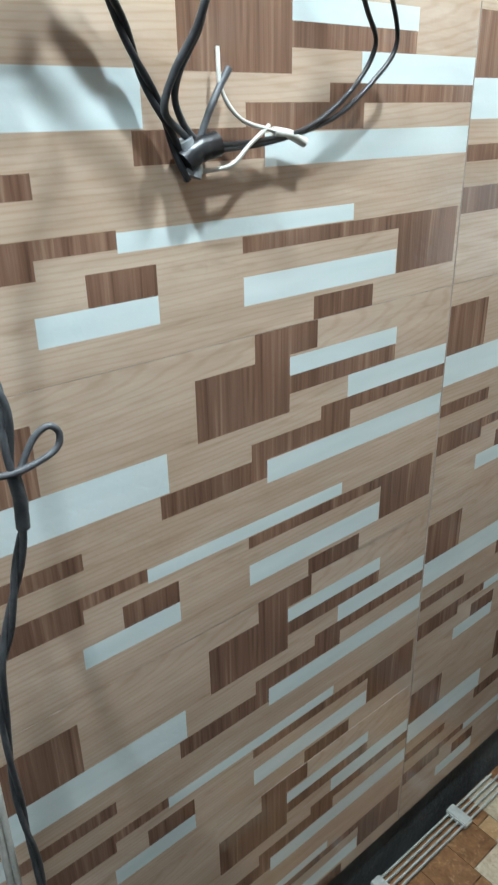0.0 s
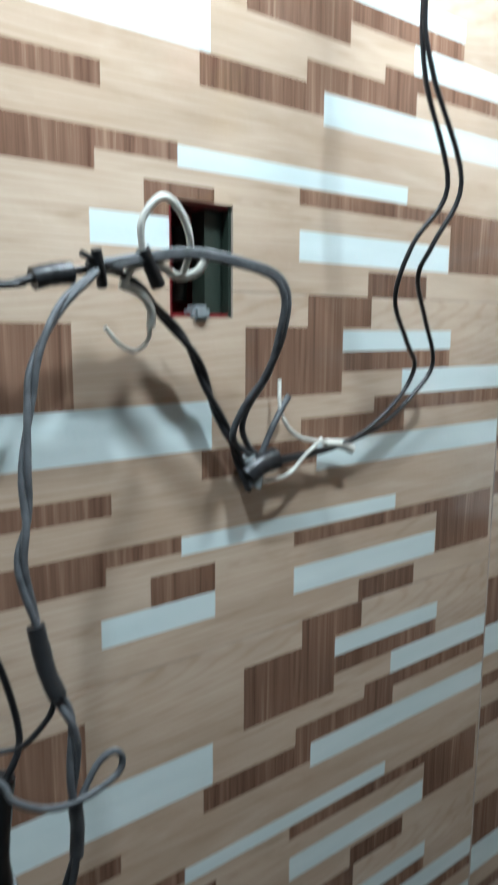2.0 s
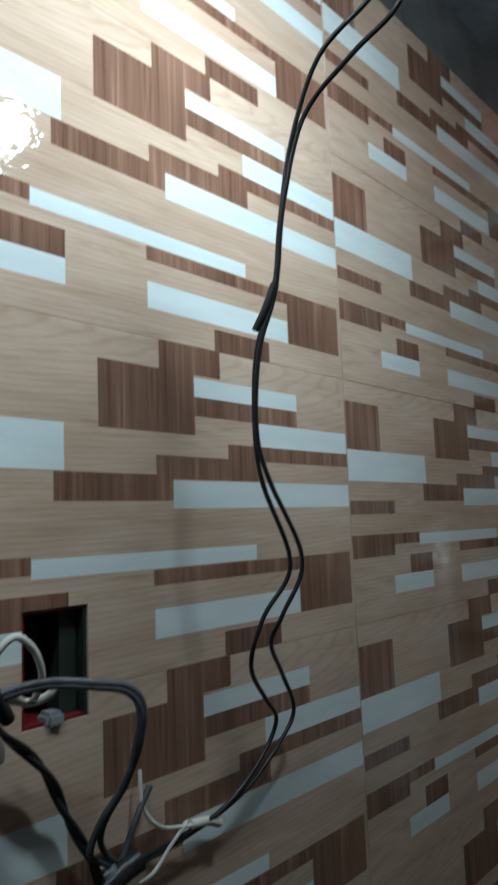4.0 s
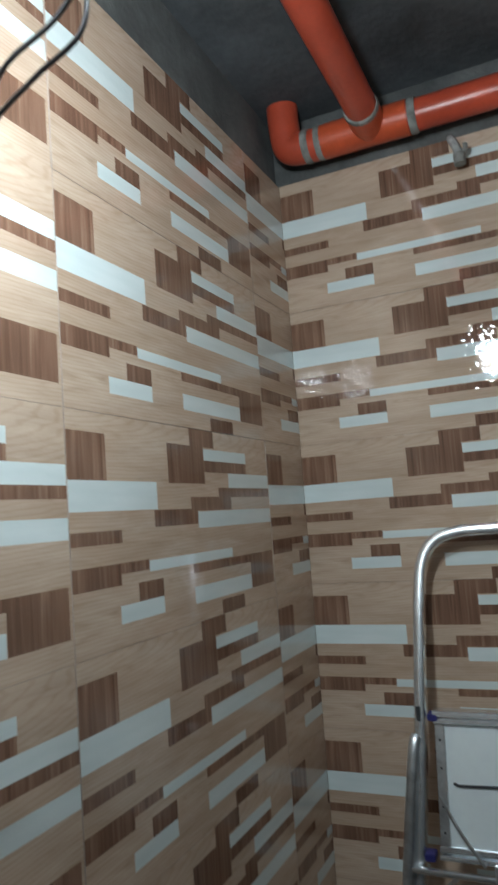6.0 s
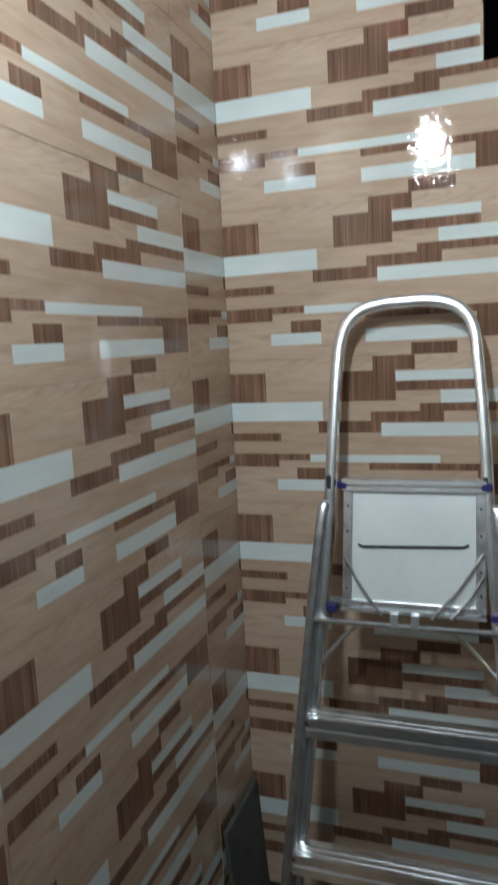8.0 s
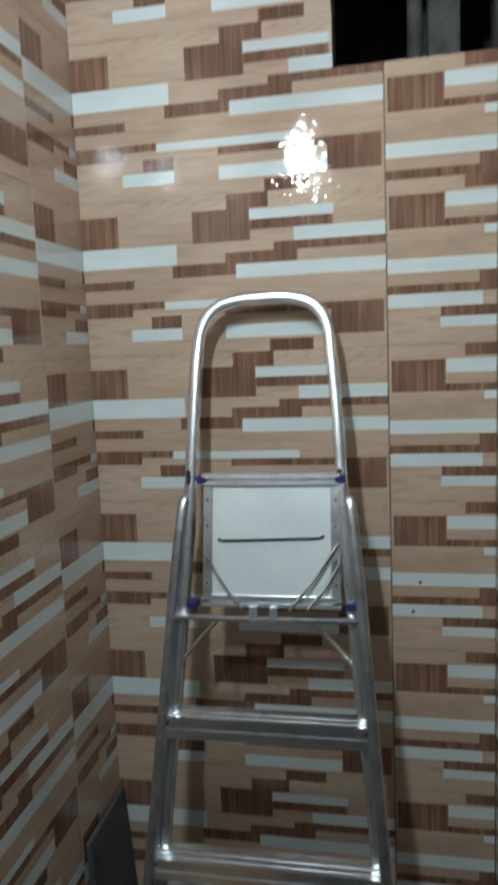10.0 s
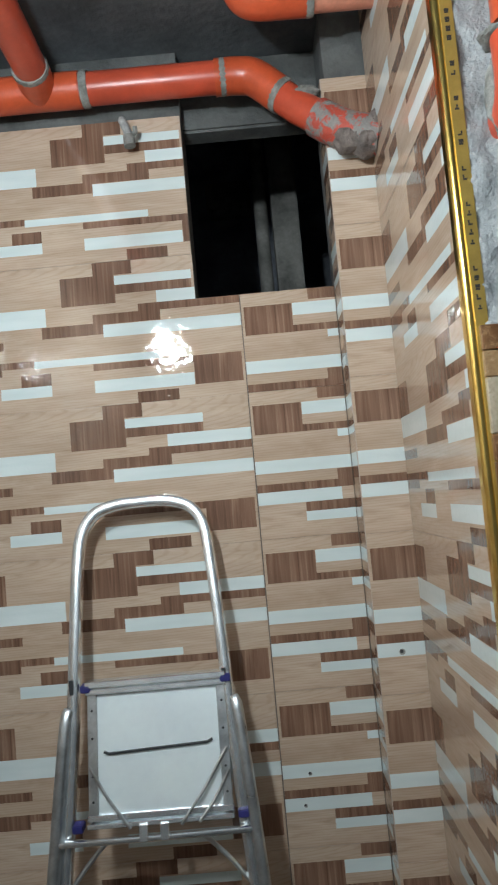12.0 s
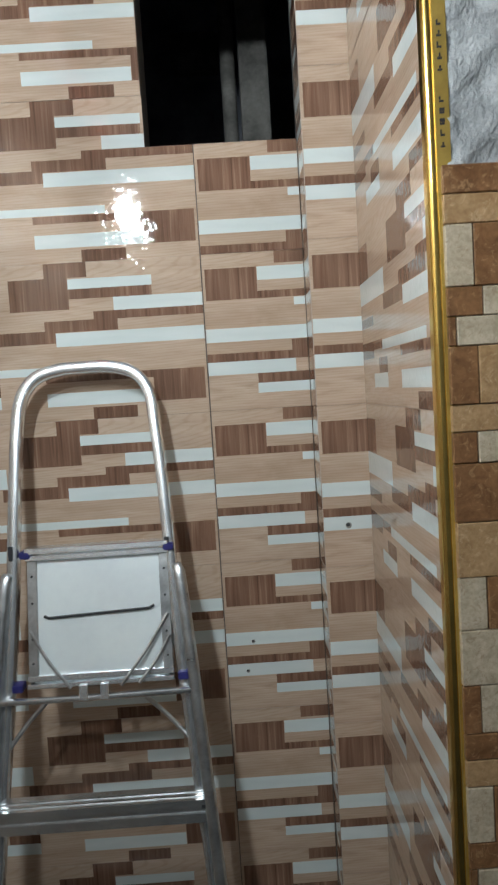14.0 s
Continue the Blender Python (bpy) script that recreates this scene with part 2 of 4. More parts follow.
def rounded(w, h, r=0.004):
    out = []
    for cx, cy, a in ((w / 2 - r, h / 2 - r, 0), (-w / 2 + r, h / 2 - r, 90), (-w / 2 + r, -h / 2 + r, 180), (w / 2 - r, -h / 2 + r, 270)):
        for k in (0, 45, 90):
            out.append((cx + r * math.cos(radians(a + k)), cy + r * math.sin(radians(a + k))))
    return out


def tube(points, r, n=12, steps=6, bm=None, wobble=0.0, seed=0):
    path = smooth_path(points, steps)
    rnd = random.Random(seed)
    scales = [1 + wobble * (rnd.random() - 0.5) for _ in path] if wobble else None
    return sweep(path, circle(r, n), Vector((0.31, 0.87, 0.38)), bm, True, scales)


def lump(at, size, seed, detail=2, rough=0.25):
    bm = bmesh.new()
    bmesh.ops.create_icosphere(bm, subdivisions=detail, radius=1)
    for v in bm.verts:
        q = v.co * 1.7 + Vector((seed * 3.1, seed, 0))
        k = 1 + rough * (0.7 * noise.noise(q) + 0.3 * noise.noise(q * 3.3))
        v.co = Vector([a + s * c * k for a, s, c in zip(at, size, v.co)])
    return bm


def slab_with_holes(us, vs, inside, to_world, depth, mat_of=None, draw_in=0.0):
    # a slab cut into cells; inside(u, v) says whether a cell is there
    bm = bmesh.new()
    us, vs = sorted(set(round(u, 5) for u in us)), sorted(set(round(v, 5) for v in vs))
    nu, nv = len(us) - 1, len(vs) - 1
    there = [[inside((us[i] + us[i + 1]) / 2, (vs[j] + vs[j + 1]) / 2) for j in range(nv)] for i in range(nu)]
    vert = {}

    def at(i, j, back):
        key = (i, j, back)
        if key not in vert:
            u, v = us[i], vs[j]
            if not back and draw_in:
                u += draw_in if i == 0 else -draw_in if i == nu else 0
                v += draw_in * 0.2 if j == 0 else -draw_in * 0.2 if j == nv else 0
            vert[key] = bm.verts.new(to_world(u, v, depth if back else 0))
        return vert[key]

    for i in range(nu):
        for j in range(nv):
            if not there[i][j]:
                continue
            f = bm.faces.new((at(i, j, 0), at(i, j + 1, 0), at(i + 1, j + 1, 0), at(i + 1, j, 0)))
            f.material_index = mat_of((us[i] + us[i + 1]) / 2, (vs[j] + vs[j + 1]) / 2) if mat_of else 0
            for di, dj, a, b in ((-1, 0, (i, j), (i, j + 1)), (1, 0, (i + 1, j + 1), (i + 1, j)), (0, -1, (i + 1, j), (i, j)), (0, 1, (i, j + 1), (i + 1, j + 1))):
                x, y = i + di, j + dj
                if not (0 <= x < nu and 0 <= y < nv and there[x][y]):
                    s = bm.faces.new((at(*a, 0), at(*b, 0), at(*b, 1), at(*a, 1)))
                    s.material_index = 3 if mat_of else 0
            if not mat_of:
                bm.faces.new((at(i, j, 1), at(i + 1, j, 1), at(i + 1, j + 1, 1), at(i, j + 1, 1)))
    return bm


# ---- the wall tile: 600 x 300 mm, a printed patchwork of boards ----
# each board of the print: left, right, top, bottom, 1 dark wood or 2 pale
BOARDS = [
    (0, .079, .026, .087, 1), (0, .197, .087, .126, 2), (.231, .300, .028, .088, 1), (.300, .381, 0, .0285, 1),
    (.300, .344, .0285, .088, 1), (.344, .504, .031, .050, 2), (.344, .503, .050, .069, 1), (.4285, .6, .069, .094, 2),
    (.389, .6, .094, .110, 1), (.389, .434, .109, .111, 1), (.294, .434, .109, .131, 1), (.187, .314, .127, .151, 1),
    (.314, .6, .132, .158, 2), (0, .106, .151, .168, 1), (0, .167, .194, .208, 1), (0, .100, .208, .222, 1),
    (.167, .426, .196, .211, 2), (.288, .495, .212, .226, 1), (.495, .594, .212, .272, 1), (.2885, .494, .2465, .272, 2),
    (.138, .200, .223, .248, 1), (.095, .200, .248, .271, 2), (.375, .460, .277, .3, 1),
]
TILE_MESHES = {}


def tile_mesh(u0, u1, v0, v1, turned, holes):
    key = (u0, u1, v0, v1, turned, holes)
    if key in TILE_MESHES:
        return TILE_MESHES[key]
    boards = [(.6 - b, .6 - a, .3 - d, .3 - c, m) if turned else (a, b, c, d, m) for a, b, c, d, m in BOARDS]
    us = [u for q in boards for u in q[:2]] + [h for q in holes for h in q[:2]]
    vs = [v for q in boards for v in q[2:4]] + [h for q in holes for h in q[2:]]
    us = [u0, u1] + [u for u in us if u0 < u < u1]
    vs = [v0, v1] + [v for v in vs if v0 < v < v1]

    def mat_of(u, v):
        for a, b, c, d, m in reversed(boards):
            if a < u < b and c < v < d:
                return m
        return 0

    bm = slab_with_holes(us, vs, lambda u, v: not any(a < u < b and c < v < d for a, b, c, d in holes),
                         lambda u, v, d: Vector((u, d, -v)), 0.008, mat_of, 0.0006)
    bmesh.ops.recalc_face_normals(bm, faces=bm.faces)
    me = bpy.data.meshes.new("tile")
    bm.to_mesh(me)
    bm.free()
    for m in (LIGHT, DARK, WHITE, BISCUIT):
        me.materials.append(m)
    TILE_MESHES[key] = me
    return me


def tile(parent, at, turn, u0=0.0, u1=0.6, v0=0.0, v1=0.3, turned=False, holes=()):
    # at: the world place of the tile's uncut top left corner
    gap = 0.0006
    ob = new("tile", tile_mesh(u0 + gap, u1 - gap, v0 + gap * 0.25, v1 - gap * 0.25, turned, holes))
    tilt = [random.uniform(-0.09, 0.09) for _ in range(2)]
    ob.matrix_world = pose(*at, tilt[0], 0, turn + tilt[1])
    ob.parent = parent
    return ob


# ---- the setting ----
TOP, CEIL = 2.4, 2.545


def structure(name, bm, mat, label, category):
    return tagged(finish(name, bm, mat), label, category, kind="structure")


floor = structure("floor", box((-0.2, -2.3, -0.12), (2.4, 1.4, 0)), SCREED, "dark unfinished cement screed floor", "floor")
ceiling = structure("ceiling", box((-0.2, -2.3, CEIL), (2.4, 0.111, CEIL + 0.15)), SLAB, "bare dark grey concrete ceiling slab, darkened further for shade", "ceiling")
BOX_HOLE = (-1.236, -1.177, 1.479, 1.566)
wall_west = structure(
    "wall_west",
    slab_with_holes([-2.3, 0.11, BOX_HOLE[0], BOX_HOLE[1]], [0, CEIL, BOX_HOLE[2], BOX_HOLE[3]],
                    lambda u, v: not (BOX_HOLE[0] < u < BOX_HOLE[1] and BOX_HOLE[2] < v < BOX_HOLE[3]),
                    lambda u, v, d: Vector((-0.010 - d, u, v)), 0.16),
    MORTAR, "wall clad in patchwork wood-print tiles, bare above", "wall")
OPEN = (0.509, 0.797, 2.006)
wall_north = structure(
    "wall_north",
    slab_with_holes([-0.01, OPEN[0], OPEN[1]], [0, OPEN[2], CEIL],
                    lambda u, v: not (u > OPEN[0] and v > OPEN[2]),
                    lambda u, v, d: Vector((u, 0.010 + d, v)), 0.10),
    MORTAR, "wall clad in patchwork wood-print tiles with a dark opening", "wall")
lintel = structure("lintel", box((OPEN[0] - 0.02, 0.045, 2.385), (OPEN[1] + 0.02, 0.105, CEIL), 0.006), MORTAR, "rough grey concrete lintel over the opening", "lintel")
wall_pier = structure("wall_pier", box((0.807, -0.075, 0), (2.3, 0.112, CEIL)), MORTAR, "boxed-out pier clad in wood-print tiles", "pier")
wall_east = structure("wall_east", box((0.897, -0.532, 0), (2.3, -0.076, CEIL)), MORTAR, "end wall clad in tiles, bare cement on its face", "wall")
# two unseen walls, added to close the room and return some bounce light
unseen_wall_far_east = structure("unseen_wall_far_east", box((2.3, -2.3, 0), (2.4, 0.11, CEIL)), UNSEEN_WALL, "plain grey unseen wall added to close the room", "wall")
unseen_wall_south = structure("unseen_wall_south", box((-0.2, -2.4, 0), (2.4, -2.3, CEIL)), UNSEEN_WALL, "plain grey unseen wall added to close the room", "wall")

# grout beds behind the tiles
for name, lo, hi, owner in (
        ("grout", (-0.0105, -2.29, 0.302), (-0.003, -1.237, TOP - 0.002), wall_west), ("grout", (-0.0105, -1.176, 0.302), (-0.003, 0, TOP - 0.002), wall_west),
        ("grout", (-0.0105, -1.237, 0.302), (-0.003, -1.176, 1.478), wall_west), ("grout", (-0.0105, -1.237, 1.567), (-0.003, -1.176, TOP - 0.002), wall_west),
        ("grout", (-0.002, 0.003, 0.302), (0.508, 0.0105, TOP - 0.002), wall_north), ("grout", (0.508, 0.003, 0.302), (0.806, 0.0105, 2.004), wall_north),
        ("grout", (0.800, -0.082, 0.302), (0.886, -0.0745, TOP - 0.002), wall_pier), ("grout", (0.890, -0.531, 0.302), (0.8975, -0.083, TOP + 0.1), wall_east)):
    part(name, box(lo, hi), GROUT, owner)

# ---- the dark space behind the opening ----
shaft = structure("shaft_wall", box((-0.3, 1.3, 0), (2.0, 1.4, 3.4)), SHAFT, "dark concrete wall of the space behind", "wall")
structure("shaft_wall_west", box((-0.4, 0.112, 0), (-0.3, 1.4, 3.4)), SHAFT, "dark concrete wall of the space behind", "wall")
structure("shaft_wall_east", box((2.0, 0.114, 0), (2.1, 1.4, 3.4)), SHAFT, "dark concrete wall of the space behind", "wall")
structure("shaft_ceiling", box((-0.4, 0.116, 3.4), (2.1, 1.4, 3.5)), SHAFT, "dark ceiling of the space behind", "ceiling")
structure("shaft_upper_wall", box((-0.4, 0.112, CEIL + 0.001), (2.1, 0.16, 3.4)), SHAFT, "dark upper wall of the space behind", "wall")
col = thing("concrete_post", "dusty grey concrete post in the dark space", "post", (0.755, 0.72, 0))
part("shaft", box((-0.035, -0.04, 0), (0.045, 0.04, 3.3), 0.006), SHAFT_PALE, col)
col2 = thing("drain_stack", "dusty grey vertical pipe in the dark space", "pipe", (0.69, 0.8, 0))
part("pipe", tube([(0, 0, 0), (0, 0, 1.6), (0, 0, 3.3)], 0.022, 12), SHAFT_PALE, col2, smooth=True)
slabbit = thing("concrete_block", "pale concrete block on the far dark wall", "block", (0.58, 1.25, 0))
part("body", box((-0.08, -0.06, 2.68), (0.09, 0.05, 2.79), 0.008), SHAFT_PALE, slabbit)

# ---- pipes under the ceiling ----
PR = 0.0325


def collar(parent, at, along, r=PR + 0.004, w=0.016, mat=SMEAR, name="joint_ring"):
    a = Vector(along).normalized()
    p = [Vector(at) - a * w / 2, Vector(at), Vector(at) + a * w / 2]
    return part(name, sweep(p, circle(r, 20), Vector((0.3, 0.5, 0.8)), scales=[0.97, 1.02, 0.97]), mat, parent, smooth=True)


drain = thing("drain_pipe", "orange plastic drain pipe along the wall top, cement-smeared joints", "pipe", (0.45, -0.05, 2.445))
o = Vector(drain.location)


def off(pts):
    return [Vector(p) - o for p in pts]


part("straight_pipe", sweep(off([(0.305, -0.05, 2.445), (0.46, -0.05, 2.445), (0.60, -0.05, 2.444)]), circle(PR, 24), Vector((0, 0, 1))), ORANGE, drain, smooth=True)
part("tee_fitting", sweep(off([(0.13, -0.05, 2.446), (0.22, -0.05, 2.446), (0.315, -0.05, 2.445)]), circle(PR + 0.0035, 24), Vector((0, 0, 1))), ORANGE_SOCKET, drain, "orange tee fitting", True)
part("tee_branch", sweep(off([(0.235, -0.05, 2.447), (0.235, -0.09, 2.449), (0.236, -0.125, 2.451)]), circle(PR + 0.0035, 24), Vector((0, 0, 1))), ORANGE_SOCKET, drain, "orange tee branch", True)
part("elbow_fitting", sweep(smooth_path(off([(0.15, -0.05, 2.446), (0.09, -0.05, 2.447), (0.052, -0.052, 2.457), (0.046, -0.058, 2.50), (0.046, -0.062, CEIL)]), 8), circle(PR + 0.002, 24), Vector((0, 1, 0))), ORANGE, drain, "orange elbow turning up to the ceiling", True)
part("bend_fitting", sweep(smooth_path(off([(0.59, -0.05, 2.444), (0.64, -0.05, 2.443), (0.672, -0.054, 2.432), (0.72, -0.064, 2.385)]), 8), circle(PR + 0.0035, 24), Vector((0, 1, 0))), ORANGE_SOCKET, drain, "orange 45 degree bend", True)
part("sloping_pipe", sweep(off([(0.705, -0.061, 2.400), (0.75, -0.075, 2.352), (0.80, -0.098, 2.305)]), circle(PR, 24), Vector((0, 1, 0))), ORANGE, drain, smooth=True)
part("end_bend", sweep(smooth_path(off([(0.785, -0.092, 2.318), (0.815, -0.105, 2.290), (0.85, -0.116, 2.268), (0.894, -0.122, 2.256)]), 8), circle(PR + 0.005, 24), Vector((0, 1, 0))), SMEARED, drain, "cement-smeared bend entering the wall", True)
for at, along in (((0.325, -0.05, 2.445), (1, 0, 0)), ((0.125, -0.05, 2.446), (1, 0, 0)), ((0.606, -0.05, 2.444), (1, 0, 0)), ((0.720, -0.0645, 2.385), (0.7, -0.2, -0.7)), ((0.236, -0.127, 2.451), (0, -1, 0)), ((0.095, -0.05, 2.447), (1, 0, 0))):
    collar(drain, Vector(at) - o, along)
for i, (at, size) in enumerate((((0.868, -0.120, 2.246), (0.030, 0.033, 0.030)), ((0.884, -0.120, 2.272), (0.018, 0.036, 0.030)), ((0.838, -0.122, 2.252), (0.032, 0.030, 0.026)),
                                ((0.765, -0.09, 2.372), (0.028, 0.016, 0.012)), ((0.80, -0.115, 2.318), (0.020, 0.016, 0.016)))):
    part("mortar_patch", lump(Vector(at) - o, size, i + 1, 4, 0.35), CRUST if i < 3 else SMEAR, drain, "dried grey mortar", True)

branch = thing("branch_pipe", "orange plastic pipe running under the ceiling", "pipe", (0.24, -0.6, 2.46))
part("straight_pipe", sweep([Vector((-0.003, 0.485, -0.009)), Vector((0.0, 0.1, 0.0)), Vector((0.012, -0.6, 0.012))], circle(PR, 24), Vector((0, 0, 1))), ORANGE, branch, smooth=True)
part("hanger_strap", sweep([Vector((0.008, -0.31, 0.005)), Vector((0.008, -0.33, 0.005))], circle(PR + 0.002, 20), Vector((0, 0, 1))), SMEAR, branch, smooth=True)
part("hanger_rod", tube([(0.008, -0.32, 0.03), (0.008, -0.32, CEIL - 2.46)], 0.003), ALU_DULL, branch)

upper = thing("upper_drain_pipe", "orange plastic pipe crossing high before the opening", "pipe", (0.75, -0.22, 2.478))
part("bend_fitting", sweep(smooth_path([Vector((-0.10, 0.0, 0.066)), Vector((-0.098, 0.0, 0.03)), Vector((-0.075, 0, 0.004)), Vector((0.02, 0, 0))], 8), circle(PR + 0.0035, 24), Vector((0, 1, 0))), ORANGE_SOCKET, upper, "orange bend dropping from the ceiling", True)
part("straight_pipe", sweep([Vector((0.01, 0, 0)), Vector((0.08, 0, 0)), Vector((0.14, 0, 0))], circle(PR - 0.002, 24), Vector((0, 0, 1))), plain("faded_orange_pvc", (0.60, 0.24, 0.16), 0.45, 0, 0.25, 20), upper, "faded pinkish pipe length", True)
collar(upper, (0.022, 0, 0), (1, 0, 0))

stub = thing("wall_outlet_pipe", "orange plastic outlet pipe set in rough cement", "pipe", (0.978, -0.575, 2.1))
part("lower_bend", sweep(smooth_path([Vector((0, 0.045, -0.055)), Vector((0, 0.005, -0.052)), Vector((0, -0.012, -0.02)), Vector((0, -0.012, 0.035))], 8), circle(PR + 0.002, 24), Vector((1, 0, 0))), ORANGE, stub, "orange bend", True)
part("upright_pipe", sweep([Vector((0, -0.012, 0.05)), Vector((0.002, -0.012, 0.2)), Vector((0.002, -0.012, 0.44))], circle(PR - 0.002, 24), Vector((1, 0, 0))), ORANGE_SOCKET, stub, smooth=True)
for i, (at, size) in enumerate((((-0.012, 0.004, 0.045), (0.030, 0.032, 0.010)), ((-0.022, 0.022, -0.03), (0.014, 0.02, 0.05)), ((0.008, -0.014, 0.046), (0.032, 0.030, 0.008)))):
    part("mortar_patch", lump(at, size, i + 7, 4, 0.4), SMEAR, stub, "dried grey mortar", True)

# ---- gold corner trim ----
trim = thing("corner_trim", "shiny gold metal corner trim with a printed flange", "trim", (0.887, -0.541, 0.0))
prof = [(0.0, 0.012)] + [(0.007 - 0.007 * math.cos(radians(a)), -0.007 * math.sin(radians(a))) for a in range(0, 91, 15)] + [(0.0105, -0.007), (0.0105, 0.004), (0.005, 0.012)]
bm = bmesh.new()
lo = [bm.verts.new((a - 0.001, b, 0.3)) for a, b in prof]
hi = [bm.verts.new((a - 0.001, b, CEIL - 0.003)) for a, b in prof]
for i in range(len(prof)):
    j = (i + 1) % len(prof)
    bm.faces.new((lo[i], lo[j], hi[j], hi[i]))
bm.faces.new(lo[::-1]), bm.faces.new(hi)
part("rounded_edge", bm, GOLD, trim, "polished gold rounded edge", True)
part("flange", box((0.0095, -0.0105, 0.3), (0.0255, -0.0035, CEIL - 0.003)), GOLD_FLAT, trim, "dull gold flange")
rnd = random.Random(5)
z = 1.80
while z < CEIL - 0.05:
    for k in range(rnd.choice((2, 4, 5))):
        h = rnd.uniform(0.0055, 0.0075)
        part("print_mark", box((0.0140, -0.0110, z), (0.0195, -0.0106, z + h * 0.35)), PRINT, trim)
        part("print_mark", box((0.0140 + rnd.choice((0, 0.004)), -0.0110, z + h * 0.4), (0.0155 + rnd.choice((0.0, 0.004)) + 0.0005, -0.0106, z + h)), PRINT, trim)
        z += 0.0125
    z += 0.022

# ---- rough cement face and stone cladding beside the trim ----
bm = bmesh.new()
NX, NZ = 56, 120
X0, X1, Z0, Z1 = 0.9085, 1.30, 1.76, CEIL - 0.001
grid = [[None] * (NZ + 1) for _ in range(NX + 1)]
for i in range(NX + 1):
    for j in range(NZ + 1):
        x, zz = X0 + (X1 - X0) * i / NX, Z0 + (Z1 - Z0) * j / NZ
        q = Vector((x * 32, 0, zz * 32))
        d = 0.007 * noise.fractal(q, 0.7, 2.1, 5) + 0.006 * noise.noise(q * 0.22)
        edge = 0.0025 * noise.noise(Vector((zz * 45, 3, 0))) if i == 0 else 0
        grid[i][j] = bm.verts.new((x + edge, -0.548 - d, zz))
for i in range(NX):
    for j in range(NZ):
        bm.faces.new((grid[i][j], grid[i + 1][j], grid[i + 1][j + 1], grid[i][j + 1]))
edge = [e for e in bm.edges if e.is_boundary]
for v in {v for f in bmesh.ops.extrude_edge_only(bm, edges=edge)["geom"] if isinstance(f, bmesh.types.BMVert) for v in (f,)}:
    v.co.y = -0.5325
cement_face = structure("cement_render", bm, CEMENT, "rough unfinished grey cement render with pits", "render")
for f in cement_face.data.polygons:
    f.use_smooth = True

cladding = structure("stone_cladding", box((0.8985, -0.549, 0), (1.30, -0.5325, 1.779)), GROUT, "brown and cream stone mosaic cladding", "cladding")
STONE_MESHES = {}


def stone_piece(parent, x0, x1, z0, z1, mat, front=-0.5585):
    w, h = round(x1 - x0 - 0.0010, 4), round(z1 - z0 - 0.0010, 4)
    key = (w, h, mat.name)
    if key not in STONE_MESHES:
        bm = box((0, 0, 0), (w, 0.010, h))
        bmesh.ops.bevel(bm, geom=bm.edges[:], offset=0.0011, segments=1, affect="EDGES")
        me = bpy.data.meshes.new("stone")
        bm.to_mesh(me)
        bm.free()
        me.materials.append(mat)
        STONE_MESHES[key] = me
    ob = new("stone", STONE_MESHES[key])
    ob.location = (x0, front + random.uniform(-0.0012, 0.0012), z0)
    ob.parent = parent
    return ob


B_, T_, C_ = STONE_BROWN, STONE_TAN, STONE_CREAM
# courses from the top down: height, then widths and stones
COURSES = [
    (0.033, ((0.075, B_), (0.06, T_))), (0.034, ((0.09, T_), (0.05, B_))), (0.071, ((0.033, C_), (0.05, B_), (0.04, T_))),
    (0.034, ((0.042, B_), (0.06, C_))), (0.034, ((0.010, B_), (0.066, C_), (0.04, B_))), (0.068, ((0.034, B_), (0.058, T_))),
    (0.032, ((0.08, T_), (0.05, B_))), (0.037, ((0.03, B_), (0.045, C_))), (0.070, ((0.072, B_), (0.05, C_))),
    (0.066, ((0.078, T_), (0.04, B_))), (0.064, ((0.034, C_), (0.046, B_), (0.05, T_))), (0.068, ((0.085, C_), (0.05, B_))),
    (0.060, ((0.022, B_), (0.05, C_), (0.05, T_))),
]
zt = 1.780
row = 0
while zt > 0.05:
    h, pieces = COURSES[row % len(COURSES)]
    x, k = 0.8995, 0
    while x < 1.295:
        w, mat = pieces[k % len(pieces)]
        w = min(w * (1 if k < len(pieces) else random.uniform(0.8, 1.2)), 1.298 - x)
        if w > 0.006:
            stone_piece(cladding, x, x + w, max(zt - h, 0.002), zt, mat)
        x += w
        k += 1
    zt -= h
    row += 1


# ---- aluminium step ladder, folded and leaned on the tiled wall ----
def rail_y(z):
    return -0.05 - 0.22 * (1.6 - z)


ladder = thing("step_ladder", "folded aluminium step ladder leaning on the tiled wall", "ladder", (0.37, rail_y(0), 0))
lo_ = Vector(ladder.location)


def L(x, z, d=0.0):
    # a place on the plane of the ladder, d towards the room
    return Vector((x, rail_y(z) - d, z)) - lo_


bow = [L(0.137, 0.02, -0.028), L(0.192, 0.70, -0.02), L(0.229, 1.10, 0), L(0.241, 1.36, 0), L(0.2465, 1.48, 0), L(0.256, 1.545, 0), L(0.282, 1.582, 0), L(0.325, 1.596, 0), L(0.37, 1.598, 0),
       L(0.420, 1.597, 0), L(0.466, 1.582, 0), L(0.492, 1.545, 0), L(0.500, 1.48, 0), L(0.510, 1.36, 0), L(0.526, 1.10, 0), L(0.562, 0.70, -0.02), L(0.617, 0.02, -0.028)]
part("bow_rail", sweep(smooth_path(bow, 7), rounded(0.021, 0.028, 0.006), Vector((0, 1, 0))), ALU, ladder, "bright bent aluminium hand rail", True)
